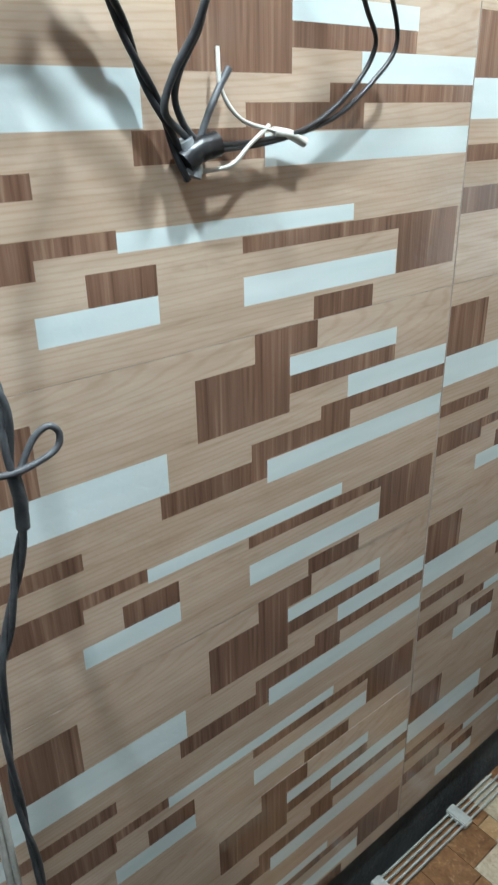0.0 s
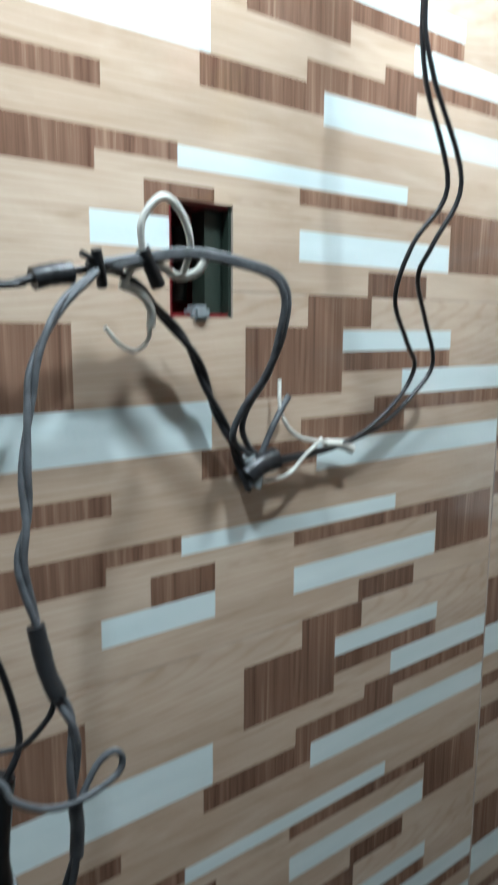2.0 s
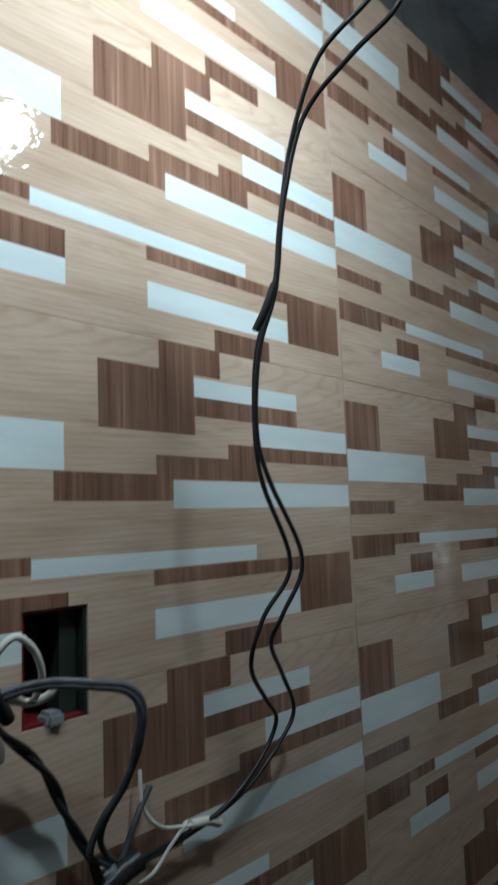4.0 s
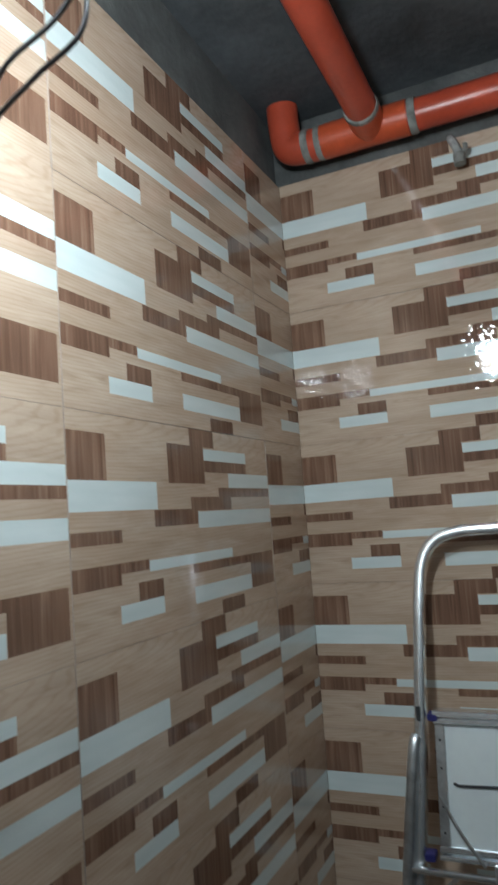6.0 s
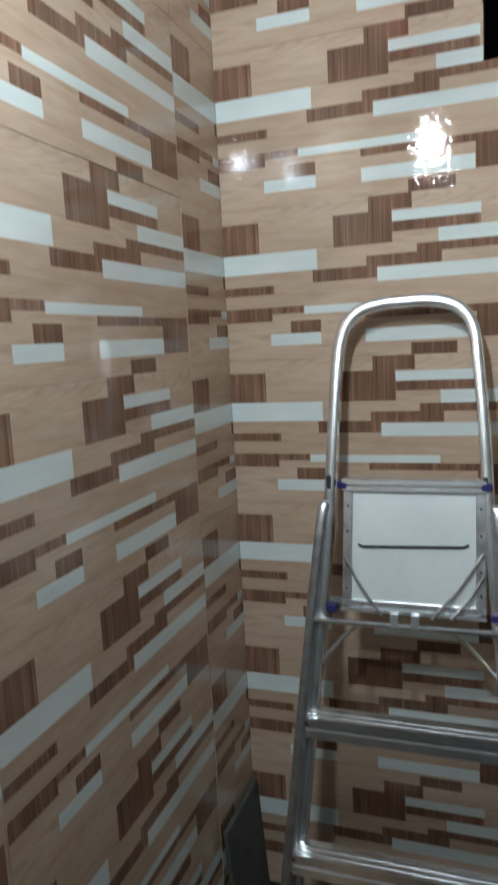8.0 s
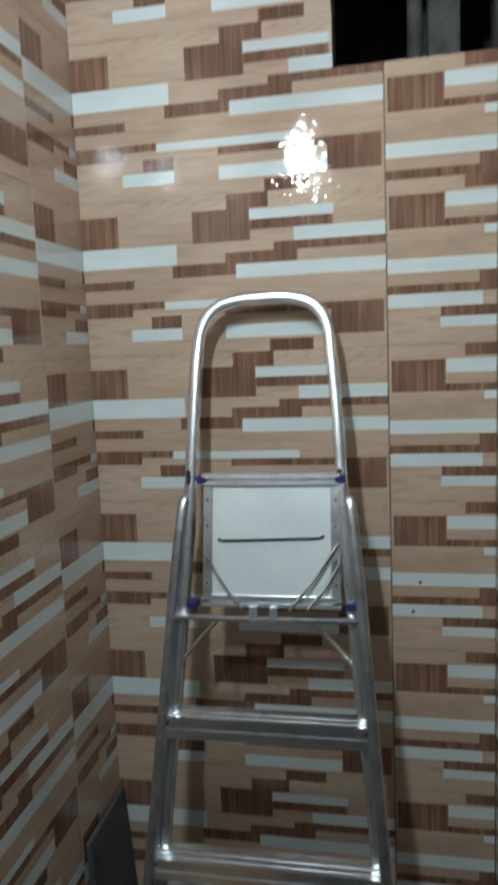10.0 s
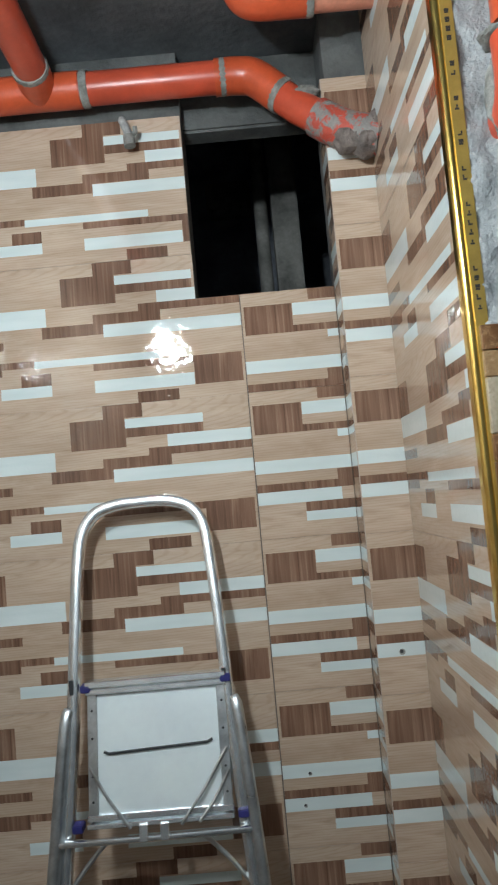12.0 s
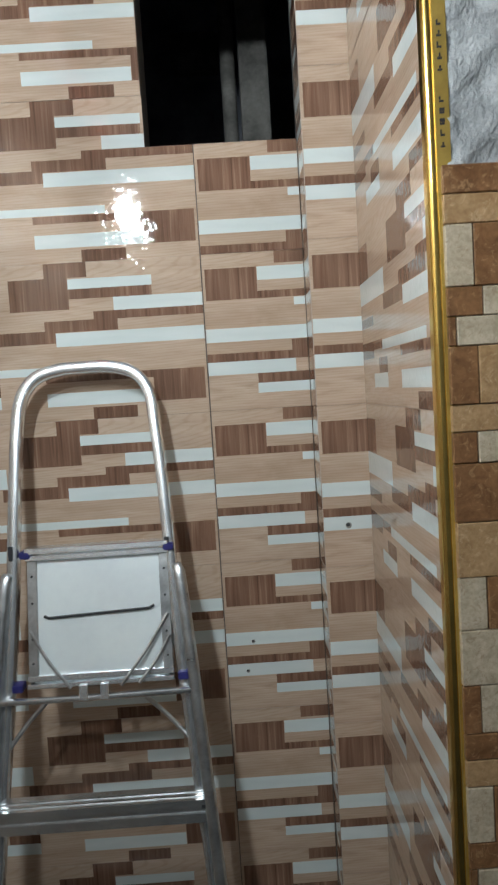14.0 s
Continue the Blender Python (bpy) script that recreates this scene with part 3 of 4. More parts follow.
for x0, x1, nm in ((0.224, 0.121, "front_rail"), (0.534, 0.634, "front_rail")):
    s = -1 if x0 < 0.37 else 1
    pts = [L(x0 - s * 0.006, 1.235, 0.006), L(x0, 1.205, 0.012), L(x0 + (x1 - x0) * 0.17, 1.02, 0.012), L(x0 + (x1 - x0) * 0.5, 0.61, 0.012), L(x1, 0.012, 0.012)]
    rail = part(nm, sweep(smooth_path(pts, 6), rounded(0.018, 0.034, 0.005), Vector((0, 1, 0)), scales=[0.55] + [0.85] + [1.0] * 23), ALU_DULL, ladder, "dull aluminium side rail", True)
    part("foot", box(L(x1 - 0.02, 0.0, 0.04), L(x1 + 0.02, 0.04, -0.02), 0.004), RUBBER, rail, "black rubber foot")
    slot = L(0.2365 if s < 0 else 0.512, 1.275, 0.0165)
    part("slot", sweep([slot + Vector((0, 0, -0.018)), slot + Vector((0, 0, 0.014))], rounded(0.008, 0.003, 0.0012), Vector((0, 1, 0))), GROOVE, rail)


def rail_x(z):
    k = (1.205 - z) / 1.19
    return 0.224 - 0.103 * k, 0.534 + 0.1 * k


for z in (0.862, 0.624, 0.385, 0.145):
    a, b = rail_x(z)
    y = rail_y(z) - lo_.y
    bm = bmesh.new()
    sec = [(-0.028, 0), (-0.028, -0.014), (-0.024, -0.016), (-0.024, -0.022), (-0.028, -0.024), (-0.028, -0.040), (-0.022, -0.040), (-0.022, -0.006), (0.018, -0.006), (0.018, 0)]
    rings = []
    for x in (a - 0.002, b + 0.002):
        rings.append([bm.verts.new((x - lo_.x, y + p, z + q)) for p, q in sec])
    for i in range(len(sec)):
        j = (i + 1) % len(sec)
        bm.faces.new((rings[0][i], rings[0][j], rings[1][j], rings[1][i]))
    bm.faces.new(rings[0]), bm.faces.new(rings[1][::-1])
    step = part("step", bm, ALU, ladder, "worn aluminium step")
    for i in range(2):
        yy = y - 0.018 + i * 0.014
        part("tread_rib", box((a - lo_.x + 0.004, yy, z), (b - lo_.x - 0.004, yy + 0.004, z + 0.0016)), ALU_DULL, step)
    for x in (a + 0.005, b - 0.013):
        part("rivet", box((x - lo_.x, y - 0.0295, z - 0.014), (x - lo_.x + 0.007, y - 0.0275, z - 0.008), 0.0008), GROOVE, step)
a, b = rail_x(1.02)
part("platform_bar", sweep([L(a, 1.033, 0.022), L(0.37, 1.032, 0.022), L(b, 1.034, 0.022)], rounded(0.010, 0.012, 0.003), Vector((0, 1, 0))), ALU, ladder, "thin bright platform bar", True)

# the folded platform tray
def plate(x0, z0, x1, z1, d0, d1, bev=0.001):
    bm = bmesh.new()
    v = [bm.verts.new(L(x, z, d)) for d in (d0, d1) for x, z in ((x0, z0), (x1, z0), (x1, z1), (x0, z1))]
    for q in ((0, 1, 2, 3), (7, 6, 5, 4), (0, 4, 5, 1), (1, 5, 6, 2), (2, 6, 7, 3), (3, 7, 4, 0)):
        bm.faces.new([v[i] for i in q])
    if bev:
        bmesh.ops.bevel(bm, geom=bm.edges[:], offset=bev, segments=1, affect="EDGES")
    return bm


tray = part("platform_tray", plate(0.272, 1.052, 0.505, 1.268, 0.004, 0.010), ALU_SHEET, ladder, "pale aluminium platform sheet folded upright")
for z0, z1, d in ((1.262, 1.271, 0.020), (1.274, 1.284, 0.024), (1.050, 1.057, 0.020), (1.060, 1.069, 0.016)):
    part("rim", plate(0.262, z0, 0.514, z1, 0.0, d), ALU, tray, "bright ribbed rim")
for x0, x1 in ((0.264, 0.281), (0.496, 0.513)):
    part("side_flange", plate(x0, 1.06, x1, 1.262, 0.0, 0.015), ALU_DULL, tray)
    for zz in (1.09, 1.13, 1.19, 1.235):
        c = L((x0 + x1) / 2, zz, 0.0155)
        part("rivet", lump(c, (0.0024, 0.0016, 0.0024), 1, 1, 0), GROOVE, tray, smooth=True)
part("fold_crease", sweep([L(0.292, 1.166, 0.011), L(0.30, 1.163, 0.0125), L(0.475, 1.169, 0.0125), L(0.484, 1.173, 0.011)], rounded(0.004, 0.005, 0.001), Vector((0, 1, 0))), GROOVE, tray, "dark fold line")
for x, z in ((0.262, 1.272), (0.514, 1.272), (0.246, 1.052), (0.53, 1.056)):
    part("corner_cap", box(L(x - 0.009, z - 0.006, 0.022), L(x + 0.009, z + 0.007, 0.0), 0.0015), BLUE, tray, "blue plastic corner cap")
for pts in ((L(0.268, 1.145, 0.018), L(0.30, 1.095, 0.022), L(0.338, 1.050, 0.026)), (L(0.508, 1.160, 0.018), L(0.47, 1.105, 0.022), L(0.424, 1.050, 0.026)), (L(0.510, 1.125, 0.018), L(0.485, 1.085, 0.022), L(0.455, 1.052, 0.026))):
    part("wire_brace", tube(pts, 0.0028, 8), ALU_DULL, tray, smooth=True)
for x in (0.352, 0.388):
    part("clip", plate(x, 1.030, x + 0.015, 1.055, 0.02, 0.030), ALU, tray, "pale clip")
for pts in ((L(0.455, 1.02, -0.01), L(0.50, 0.98, -0.008), L(0.553, 0.925, 0.0)), (L(0.29, 1.02, -0.01), L(0.25, 0.98, -0.008), L(0.205, 0.925, 0.0))):
    part("under_brace", tube(pts, 0.004, 8), ALU_DULL, ladder, smooth=True)

# ---- small bracket with mortar on the wall top ----
br = thing("pipe_bracket", "mortar-crusted white bracket stuck on the tiles", "bracket", (0.40, -0.012, 2.36))
part("arm", tube([(-0.012, 0.008, 0.036), (-0.010, -0.008, 0.028), (0.0, -0.018, 0.0), (0.004, -0.020, -0.022)], 0.0085, 12), plain("mortar_white", (0.42, 0.42, 0.41), 0.85, 0, 0.35, 60, 0.9), br, smooth=True)
part("socket", tube([(0.003, -0.020, -0.012), (0.004, -0.021, -0.034)], 0.012, 14), SMEAR, br, "grey crusted socket", True)
part("lever", tube([(0.006, -0.014, -0.004), (0.016, -0.02, -0.006), (0.017, -0.022, 0.006)], 0.005, 10), SMEAR, br, smooth=True)

# ---- socket box let into the wall ----
sb = thing("socket_box", "open red plastic socket box sunk into the wall", "socket box", (-0.04, -1.2065, 1.5225))
y0, y1, z0, z1 = -0.0290, 0.0290, -0.0430, 0.0430
part("back_plate", box((-0.012, y0, z0), (-0.009, y1, z1)), RED_BOX, sb)
part("side_wall", box((-0.009, y0, z0), (0.038, y0 + 0.0025, z1)), RED_BOX, sb)
part("side_wall", box((-0.009, y1 - 0.0025, z0), (0.038, y1, z1)), BOX_DARK, sb, "dark side wall")
part("top_wall", box((-0.009, y0 + 0.003, z1 - 0.0025), (0.038, y1 - 0.003, z1)), RED_BOX, sb)
part("bottom_wall", box((-0.009, y0 + 0.003, z0), (0.038, y1 - 0.003, z0 + 0.0025)), RED_BOX, sb)
part("screw_lug", box((0.012, y1 - 0.02, z0 + 0.003), (0.03, y1 - 0.003, z1 - 0.003)), BOX_DARK, sb)
part("terminal", tube([(0.0, 0.004, -0.03), (0.0, 0.006, 0.0), (0.0, 0.004, 0.03)], 0.006, 10), BOX_DARK, sb, smooth=True)
part("clear_connector", box((0.026, -0.010, -0.046), (0.044, 0.006, -0.034), 0.003), CLEAR, sb, "dusty clear connector block")

# ---- loose cables on the wall ----
def hung(p):
    # the further a cable stands off the wall, the more it swings away from the corner
    return Vector((p[0], p[1] - 0.09 - 0.035 * p[0], p[2]))


def cable(name, label, parts, at):
    ob = thing(name, label, "cable", hung(at))
    for nm, pts, r, mat, lab in parts:
        part(nm, tube([hung(p) - hung(at) for p in pts], r, 12, 6, None, 0.07, len(pts)), mat, ob, lab, True)
    return ob


def twisted(pts, gap, turns, phase):
    path = smooth_path(pts, 10)
    out = []
    for i, p in enumerate(path):
        a = phase + 2 * math.pi * turns * i / len(path)
        out.append(p + Vector((gap * math.cos(a), gap * math.sin(a), 0)))
    return out[::2] + [out[-1]]


PAIR_L = [(.012, -1.054, 1.361), (.012, -1.006, 1.363), (.015, -.954, 1.372), (.018, -.906, 1.401), (.022, -.884, 1.434), (.032, -.909, 1.46), (.048, -.945, 1.498), (.065, -.944, 1.542),
          (.083, -.924, 1.588), (.088, -.963, 1.659), (.09, -.973, 1.709), (.1, -.977, 1.773), (.118, -.971, 1.826), (.13, -.974, 1.879), (.148, -.975, 1.945), (.185, -.98, 2.0), (.23, -.971, 2.029), (.256, -.968, 2.052)]
PAIR_R = [(.012, -1.054, 1.357), (.012, -.992, 1.362), (.015, -.924, 1.379), (.018, -.875, 1.411), (.022, -.856, 1.439), (.035, -.887, 1.48), (.055, -.924, 1.516), (.075, -.929, 1.543),
          (.09, -.915, 1.592), (.093, -.961, 1.664), (.093, -.974, 1.708), (.103, -.977, 1.772), (.12, -.971, 1.825), (.135, -.974, 1.893), (.16, -.972, 1.962), (.21, -.971, 1.992), (.255, -.97, 2.011), (.262, -.967, 2.052)]
lamp_lead = cable("lamp_lead", "thin two-core lamp wire hanging before the tiled wall", [
    ("core", PAIR_L, .0021, CABLE_BLACK, ""), ("core", PAIR_R, .0021, CABLE_BLACK, ""),
    ("pale_core", [(.256, -.968, 2.050), (.262, -.967, 2.059), (.268, -.974, 2.067), (.285, -.970, 2.075), (.302, -.971, 2.092), (.350, -.970, 2.13), (.370, -.968, 2.19), (.345, -.968, 2.235), (.326, -.968, 2.225)], .0024, CABLE_WHITE, "white twisted lead"),
    ("pale_core", [(.262, -.967, 2.046), (.265, -.966, 2.062), (.278, -.968, 2.074), (.297, -.967, 2.090), (.345, -.966, 2.128), (.366, -.964, 2.19), (.343, -.964, 2.230), (.324, -.966, 2.222)], .0024, CABLE_WHITE, "white twisted lead"),
    ("hook_end", [(.262, -.966, 2.066), (.260, -.979, 2.075), (.255, -.983, 2.086), (.250, -.994, 2.083)], .0028, CABLE_WHITE, "stripped white hook end"),
    ("hook_end", [(.262, -.966, 2.065), (.258, -.981, 2.060), (.252, -.992, 2.064), (.247, -1.003, 2.068)], .0028, CABLE_BLACK, "black hook end"),
    ("hook_end", [(.262, -.966, 2.067), (.258, -.980, 2.062), (.253, -.991, 2.066), (.249, -1.000, 2.070)], .0024, CABLE_WHITE, "stripped white hook end"),
    ("taped_joint", [(.100, -.977, 1.790), (.110, -.975, 1.806), (.119, -.971, 1.828)], .0042, CABLE_BLACK, "black taped joint")], (.012, -1.054, 1.359))

def light_bulb(label, at, glass):
    ob = thing("light_bulb", label, "bulb", at, "lamp bulbs")
    bm = bmesh.new()
    prof = [(0.028 * math.sin(radians(a)), -0.028 * math.cos(radians(a))) for a in range(15, 121, 15)] + [(0.0195, 0.022)]
    rings = [[bm.verts.new((r * math.cos(2 * math.pi * i / 20), r * math.sin(2 * math.pi * i / 20), z)) for i in range(20)] for r, z in prof]
    tip = bm.verts.new((0, 0, -0.028))
    for i in range(20):
        bm.faces.new((tip, rings[0][i], rings[0][(i + 1) % 20]))
    for a_, b_ in zip(rings, rings[1:]):
        for i in range(20):
            bm.faces.new((a_[i], a_[(i + 1) % 20], b_[(i + 1) % 20], b_[i]))
    part("globe", bm, glass, ob, "glowing white globe", True)
    part("holder", tube([(0, 0, 0.020), (0, 0, 0.04), (0, 0, 0.060)], 0.0175, 16), CABLE_WHITE, ob, "white bulb holder", True)
    part("cord", tube([(0, 0, 0.055), (0.004, 0.003, 0.2), (0.002, 0, CEIL - at[2])], 0.003, 8), CABLE_BLACK, ob, "black cord up to the ceiling", True)
    return ob


light_bulb("lit white bulb hanging beside the tiled wall", LAMP, BULB)
light_bulb("lit white bulb hanging further back in the room", LAMP_BEHIND, BULB_BEHIND)

LEAD = [(.05, -1.228, 1.506), (.055, -1.254, 1.484), (.06, -1.273, 1.453), (.065, -1.28, 1.426), (.07, -1.286, 1.39), (.075, -1.288, 1.36), (.08, -1.294, 1.335), (.085, -1.287, 1.296)]
LOW = [(.095, -1.282, 1.261), (.1, -1.274, 1.237), (.1, -1.276, 1.197), (.096, -1.272, 1.160), (.09, -1.280, 1.118), (.085, -1.291, 1.075), (.08, -1.302, 1.027), (.07, -1.305, .944), (.06, -1.302, .869), (.05, -1.297, .781), (.04, -1.30, .60), (.03, -1.31, .3), (.03, -1.32, .02)]
cable("extension_lead", "dusty grey twisted extension lead hanging down the tiles", [
    ("core", twisted(LEAD, .0019, 2, 0), .0022, CABLE_GREY, ""), ("core", twisted(LEAD, .0019, 2, math.pi), .0022, CABLE_GREY, ""),
    ("inline_socket", [(.085, -1.289, 1.300), (.087, -1.287, 1.286), (.091, -1.285, 1.272), (.096, -1.281, 1.258)], .0055, CABLE_BLACK, "black inline socket"),
    ("core", twisted(LOW, .0019, 5, .6), .0024, CABLE_GREY, ""), ("core", twisted(LOW, .0019, 5, 3.7), .0024, CABLE_GREY, ""),
    ("taped_joint", [(.1, -1.275, 1.190), (.098, -1.273, 1.172), (.095, -1.273, 1.150)], .0044, CABLE_GREY, "grey tape wrap")], (.05, -1.228, 1.506))
cable("looped_cord", "thin dark cord looping out beside the extension lead", [
    ("cord", [(.09, -1.345, 1.242), (.095, -1.317, 1.217), (.1, -1.311, 1.206), (.103, -1.293, 1.195), (.103, -1.272, 1.192), (.103, -1.249, 1.198), (.103, -1.244, 1.208), (.103, -1.25, 1.215), (.1, -1.26, 1.208), (.1, -1.273, 1.187)], .0022, CABLE_GREY, ""),
    ("cord", [(.095, -1.282, 1.259), (.09, -1.285, 1.244), (.085, -1.298, 1.229), (.08, -1.31, 1.226), (.08, -1.345, 1.235)], .0018, CABLE_BLACK, "")], (.1, -1.273, 1.187))
cable("power_strip_lead", "black adaptor on a pale flat cable beside the lead", [
    ("black_cord", [(.07, -1.318, 1.30), (.07, -1.306, 1.272), (.07, -1.297, 1.224), (.07, -1.308, 1.198)], .0022, CABLE_BLACK, ""),
    ("adaptor", [(.070, -1.309, 1.203), (.068, -1.312, 1.180), (.066, -1.314, 1.150), (.063, -1.312, 1.122)], .0085, CABLE_BLACK, "black adaptor body"),
    ("metal_collar", [(.062, -1.311, 1.124), (.060, -1.309, 1.112)], .0095, CLEAR, "grey metal collar"),
    ("pale_cable", [(.059, -1.309, 1.110), (.055, -1.309, 1.074), (.05, -1.315, 1.02), (.045, -1.319, .95), (.04, -1.32, .7), (.03, -1.33, .02)], .0034, CABLE_WHITE, "pale flat cable"),
    ("pale_cable", [(.062, -1.304, 1.110), (.058, -1.304, 1.074), (.053, -1.309, 1.02), (.048, -1.313, .95), (.043, -1.315, .7), (.033, -1.325, .02)], .0026, CABLE_WHITE, "pale flat cable")], (.06, -1.309, 1.112))
BACK = [(.04, -1.36, 1.49), (.04, -1.284, 1.496), (.04, -1.271, 1.499), (.04, -1.252, 1.504), (.035, -1.222, 1.508), (.03, -1.198, 1.505), (.02, -1.169, 1.485), (.018, -1.138, 1.454), (.013, -1.116, 1.414), (.012, -1.094, 1.375), (.012, -1.079, 1.338)]
cable("supply_cable", "black twin cable crossing to a taped joint", [
    ("core", twisted(BACK, .0022, 5, 0), .0026, CABLE_BLACK, ""), ("core", twisted(BACK, .0022, 5, math.pi), .0026, CABLE_BLACK, ""),
    ("tape_wrap", [(.04, -1.266, 1.500), (.04, -1.255, 1.503), (.04, -1.241, 1.505)], .0072, CABLE_BLACK, "thick black tape wrap"),
    ("tie", [(.045, -1.226, 1.520), (.042, -1.222, 1.508), (.036, -1.218, 1.498)], .0036, CABLE_BLACK, "black tie"),
    ("tie", [(.045, -1.236, 1.517), (.042, -1.222, 1.512), (.040, -1.206, 1.508)], .0022, CABLE_BLACK, "black tie")], (.012, -1.079, 1.338))
ARC = [(.04, -1.23, 1.510), (.04, -1.186, 1.519), (.05, -1.155, 1.523), (.06, -1.123, 1.518), (.066, -1.095, 1.51), (.067, -1.084, 1.493), (.06, -1.084, 1.464), (.045, -1.088, 1.434), (.03, -1.097, 1.41), (.02, -1.101, 1.385), (.013, -1.079, 1.368)]
ARC2 = [(.04, -1.23, 1.506), (.04, -1.186, 1.516), (.05, -1.155, 1.520), (.06, -1.123, 1.515), (.066, -1.097, 1.507), (.067, -1.087, 1.491), (.06, -1.087, 1.464), (.045, -1.085, 1.436), (.030, -1.092, 1.412), (.022, -1.093, 1.393), (.015, -1.081, 1.375), (.012, -1.069, 1.365)]
cable("bowed_cable", "dusty grey cable bowing past the socket box", [("core", ARC, .0028, CABLE_GREY, ""), ("core", ARC2, .0026, CABLE_GREY, "")], (.013, -1.079, 1.368))
cable("white_cable_ends", "white cable ends bent out round the socket box", [
    ("loop", [(.04, -1.188, 1.515), (.045, -1.193, 1.539), (.05, -1.18, 1.556), (.05, -1.165, 1.547), (.045, -1.155, 1.527), (.03, -1.152, 1.509)], .0026, CABLE_WHITE, ""),
    ("hook", [(.03, -1.2, 1.5), (.035, -1.194, 1.512), (.035, -1.174, 1.513), (.03, -1.157, 1.507), (.035, -1.144, 1.51), (.04, -1.138, 1.52)], .0032, CABLE_WHITE, ""),
    ("hook", [(.03, -1.202, 1.5), (.032, -1.188, 1.494), (.03, -1.179, 1.484), (.026, -1.177, 1.472)], .0032, CABLE_WHITE, ""),
    ("thin_end", [(.026, -1.178, 1.475), (.022, -1.177, 1.463), (.02, -1.186, 1.455), (.02, -1.198, 1.459), (.025, -1.212, 1.471)], .0016, CABLE_WHITE, "thin pale wire end"),
    ("sleeve", [(.04, -1.190, 1.523), (.038, -1.183, 1.512), (.034, -1.175, 1.500)], .0052, CABLE_BLACK, "black tape sleeve")], (.03, -1.2, 1.5))
cable("plug_joint", "black taped plug with stripped wires on the tiles", [
    ("plug", [(.013, -1.082, 1.350), (.014, -1.070, 1.358), (.014, -1.052, 1.362)], .0095, CABLE_BLACK, "black plug body"),
    ("plug_head", [(.012, -1.081, 1.366), (.012, -1.073, 1.348), (.012, -1.075, 1.340)], .0075, CLEAR, "dusty grey plug face"),
    ("tape_tail", [(.012, -1.066, 1.366), (.013, -1.056, 1.386), (.012, -1.045, 1.402), (.012, -1.036, 1.414)], .0028, CABLE_GREY, "grey tape tail"),
    ("thin_wire", [(.01, -1.045, 1.428), (.012, -1.044, 1.4), (.014, -1.027, 1.379), (.014, -.994, 1.37), (.012, -.957, 1.36)], .0017, CABLE_WHITE, "thin pale wire"),
    ("thin_wire", [(.012, -1.072, 1.343), (.015, -1.040, 1.346), (.015, -1.020, 1.360), (.014, -.998, 1.374)], .0017, CABLE_WHITE, "thin pale wire"),
    ("connector", [(.012, -.992, 1.369), (.012, -.972, 1.366), (.012, -.957, 1.360)], .0042, CABLE_WHITE, "white connector")], (.013, -1.082, 1.350))

# ---- drilled holes in the tiles ----
for x, y, z, r in ((0.843, -0.0853, 1.278, 0.0035), (0.654, -0.0003, 1.04, 0.0022), (0.640, -0.0003, 0.98, 0.0022)):
    hole = thing("drill_hole", "small drilled hole with chipped dusty rim", "hole", (x, y, z), "drilled holes")
    part("bore", sweep([Vector((0, -0.0002, 0)), Vector((0, 0.0002, 0))], circle(r, 12), Vector((0, 0, 1))), GROOVE, hole)
    part("chipped_rim", sweep([Vector((0.001, 0.0000, -0.001)), Vector((0.001, 0.0003, -0.001))], circle(r * 1.7, 9), Vector((0, 0, 1))), SMEAR, hole)

# ---- things at the foot of the walls ----
board = thing("cement_board", "grey cement board leaning in the tiled corner", "board", (0.012, -0.12, 0))
bm = bmesh.new()
v = [bm.verts.new(p) for p in ((0.03, -0.075, 0), (0.03, 0.115, 0), (-0.008, 0.115, 0.56), (-0.008, -0.075, 0.56), (0.04, -0.075, 0), (0.04, 0.115, 0), (0.002, 0.115, 0.56), (0.002, -0.075, 0.56))]
for q in ((3, 2, 1, 0), (4, 5, 6, 7), (0, 1, 5, 4), (1, 2, 6, 5), (2, 3, 7, 6), (3, 0, 4, 7)):
    bm.faces.new([v[i] for i in q])
bmesh.ops.bevel(bm, geom=bm.edges[:], offset=0.002, segments=1, affect="EDGES")
part("sheet", bm, BOARD, board)
plank = thing("timber_offcut", "red-brown timber offcut standing against the bare wall foot", "offcut", (0.085, -0.012, 0))
part("plank", box((-0.018, -0.012, 0), (0.02, 0.012, 0.292), 0.002), TIMBER, plank)

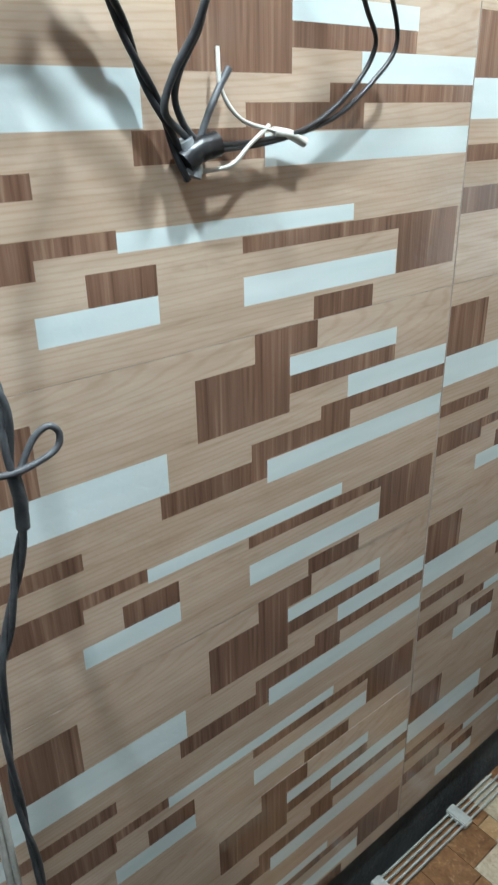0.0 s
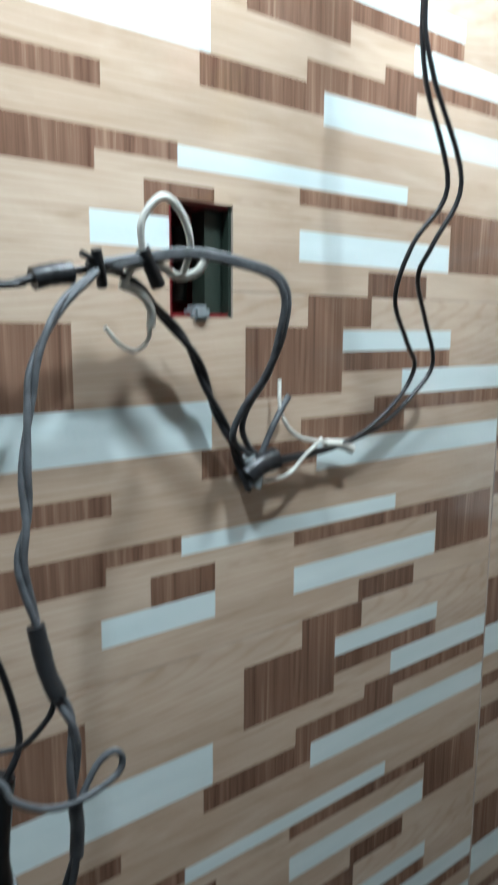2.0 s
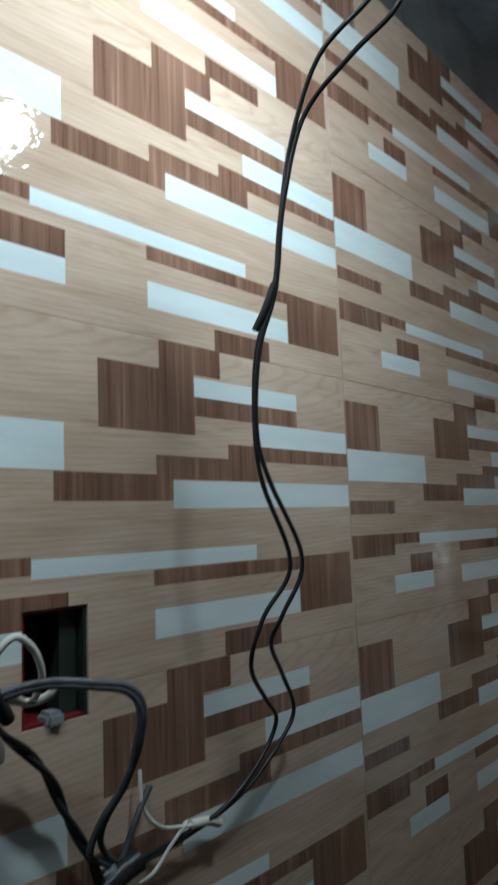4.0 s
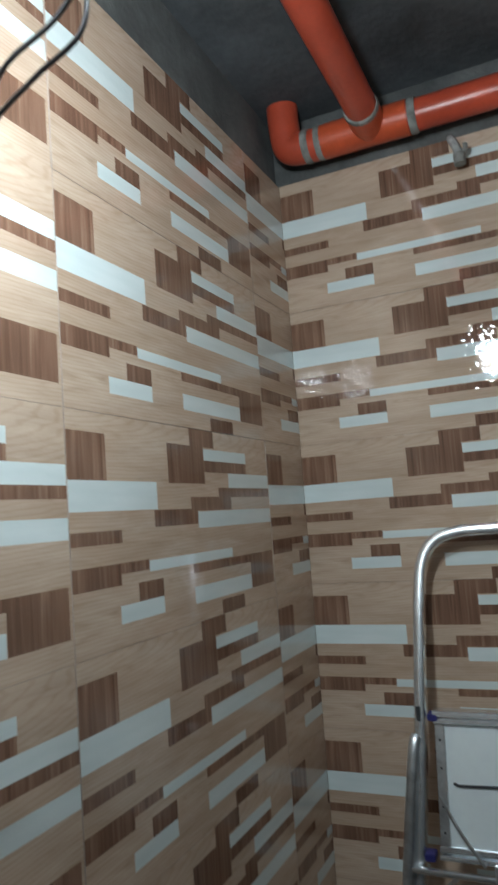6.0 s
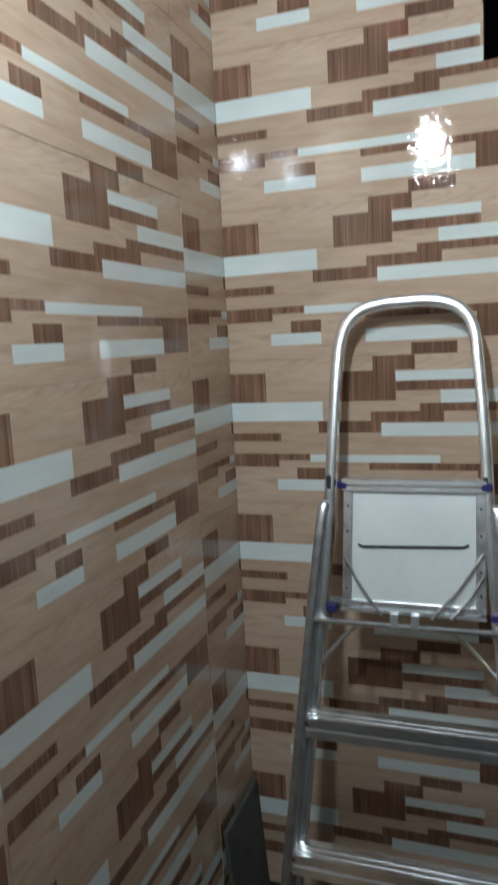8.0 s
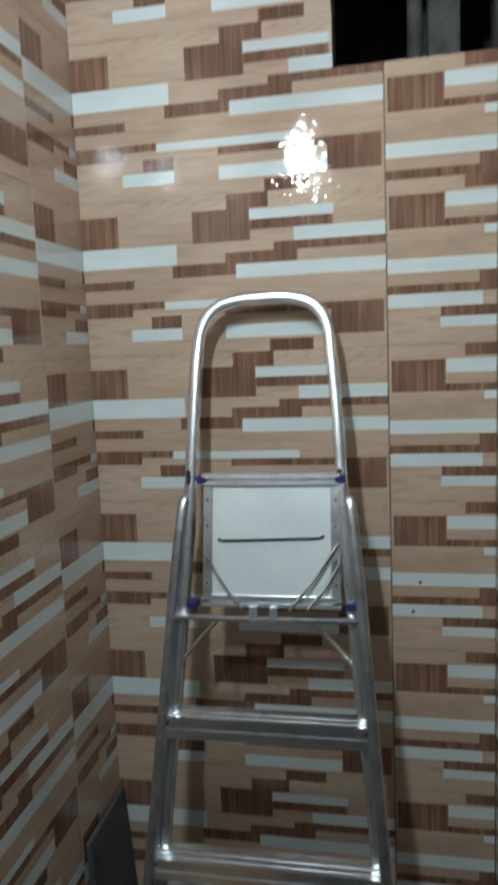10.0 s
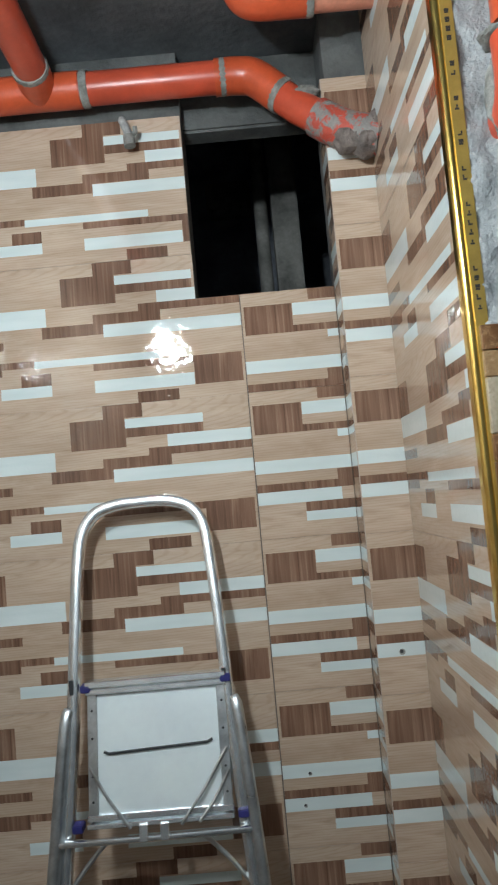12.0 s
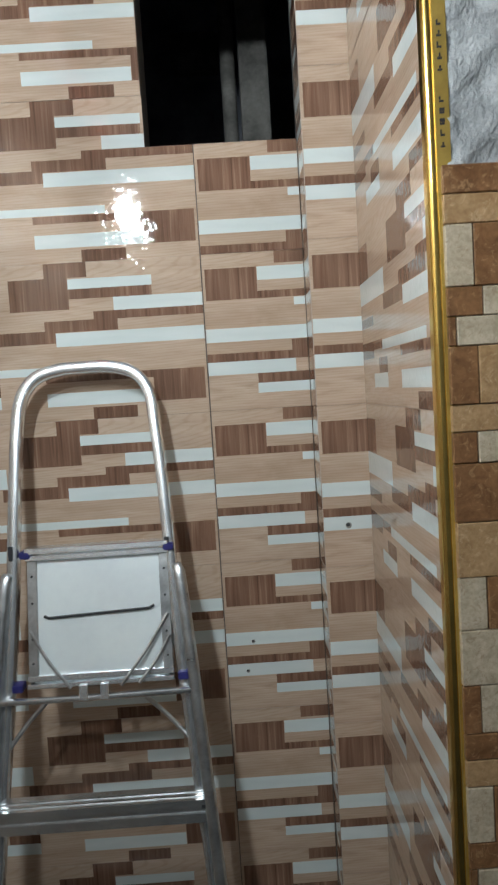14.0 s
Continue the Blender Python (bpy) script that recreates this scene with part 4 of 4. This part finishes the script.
stack = thing("stone_tile_stack", "low stack of brown and cream stone tiles by the wall", "stack", (0.17, -0.77, 0))
part("lower_tiles", box((-0.145, -0.26, 0), (0.15, 0.26, 0.235), 0.003), STONE_BROWN, stack, "brown stacked tiles")
rnd = random.Random(11)
y = -0.26
while y < 0.25:
    h = min(rnd.choice((0.05, 0.07, 0.035)), 0.26 - y)
    x = -0.145
    while x < 0.148:
        w = min(rnd.choice((0.035, 0.07, 0.05, 0.09)), 0.15 - x)
        if w > 0.004 and h > 0.004:
            bm = box((x + 0.0006, y + 0.0006, 0.2355), (x + w - 0.0006, y + h - 0.0006, 0.245 + rnd.uniform(0, 0.002)))
            part("stone", bm, rnd.choice((STONE_BROWN, STONE_TAN, STONE_CREAM, STONE_BROWN)), stack)
        x += w
    y += h
bundle = thing("plastic_strip_bundle", "tied bundle of thin white plastic strips", "strips", (0.045, -0.75, 0.2545))
for i in range(4):
    x = -0.016 + i * 0.010
    part("strip", sweep([Vector((x, -0.24, 0)), Vector((x + 0.002, 0, 0.001 * (i % 2))), Vector((x + 0.004, 0.19 + 0.008 * (i % 3), 0))], rounded(0.0032, 0.006, 0.001), Vector((0, 0, 1))), STRIP_WHITE, bundle)
for y in (0.07, -0.13):
    part("tie", box((-0.020, y - 0.011, -0.0045), (0.022, y + 0.011, 0.0065), 0.002), STRIP_WHITE, bundle, "white tie band")

# ---- wall tiles, row by row ----
W_CUT = 0.195
for k in range(-3, 4):
    z = 1.5 - 0.3 * k
    # west wall: a cut column in the corner, then whole tiles
    tile(wall_west, (0, -W_CUT, z), 90, 0, W_CUT + 0.006)
    for j in range(1, 5):
        y = -(W_CUT + 0.6 * j)
        hole = ()
        if j == 2 and k == -1:
            hole = ((0.159, 0.218, 0.234, 0.3),)
        if j == 2 and k == 0:
            hole = ((0.159, 0.218, 0.0, 0.021),)
        tile(wall_west, (0, y, z), 90, 0.42 if j == 4 else 0, 0.6, holes=hole)
    # north wall, cut round the opening
    if k == -3:
        tile(wall_north, (0, 0, z), 0, 0, OPEN[0])
    else:
        tile(wall_north, (0, 0, z), 0, holes=((OPEN[0], 0.6, 0.0, 0.094),) if k == -2 else ())
    if k == -2:
        tile(wall_north, (0.6, 0, OPEN[2]), 0, 0, 0.197, 0, 0.206, True)
    elif k > -2:
        tile(wall_north, (0.6, 0, z), 0, 0, 0.197, turned=True)
    # the pier's narrow side and its front
    tile(wall_pier, (0.797, 0.197 - 0.0, z), -90, 0.197 if k >= -1 else 0.197, 0.282, turned=True)
    tile(wall_pier, (0.797, -0.085, z), 0, 0, 0.096, turned=True)
    # the end wall
    tile(wall_east, (0.887, -0.085, z), -90, 0, 0.446)
tile(wall_east, (0.887, -0.085, 2.7), -90, 0, 0.446, 0.16, 0.3)
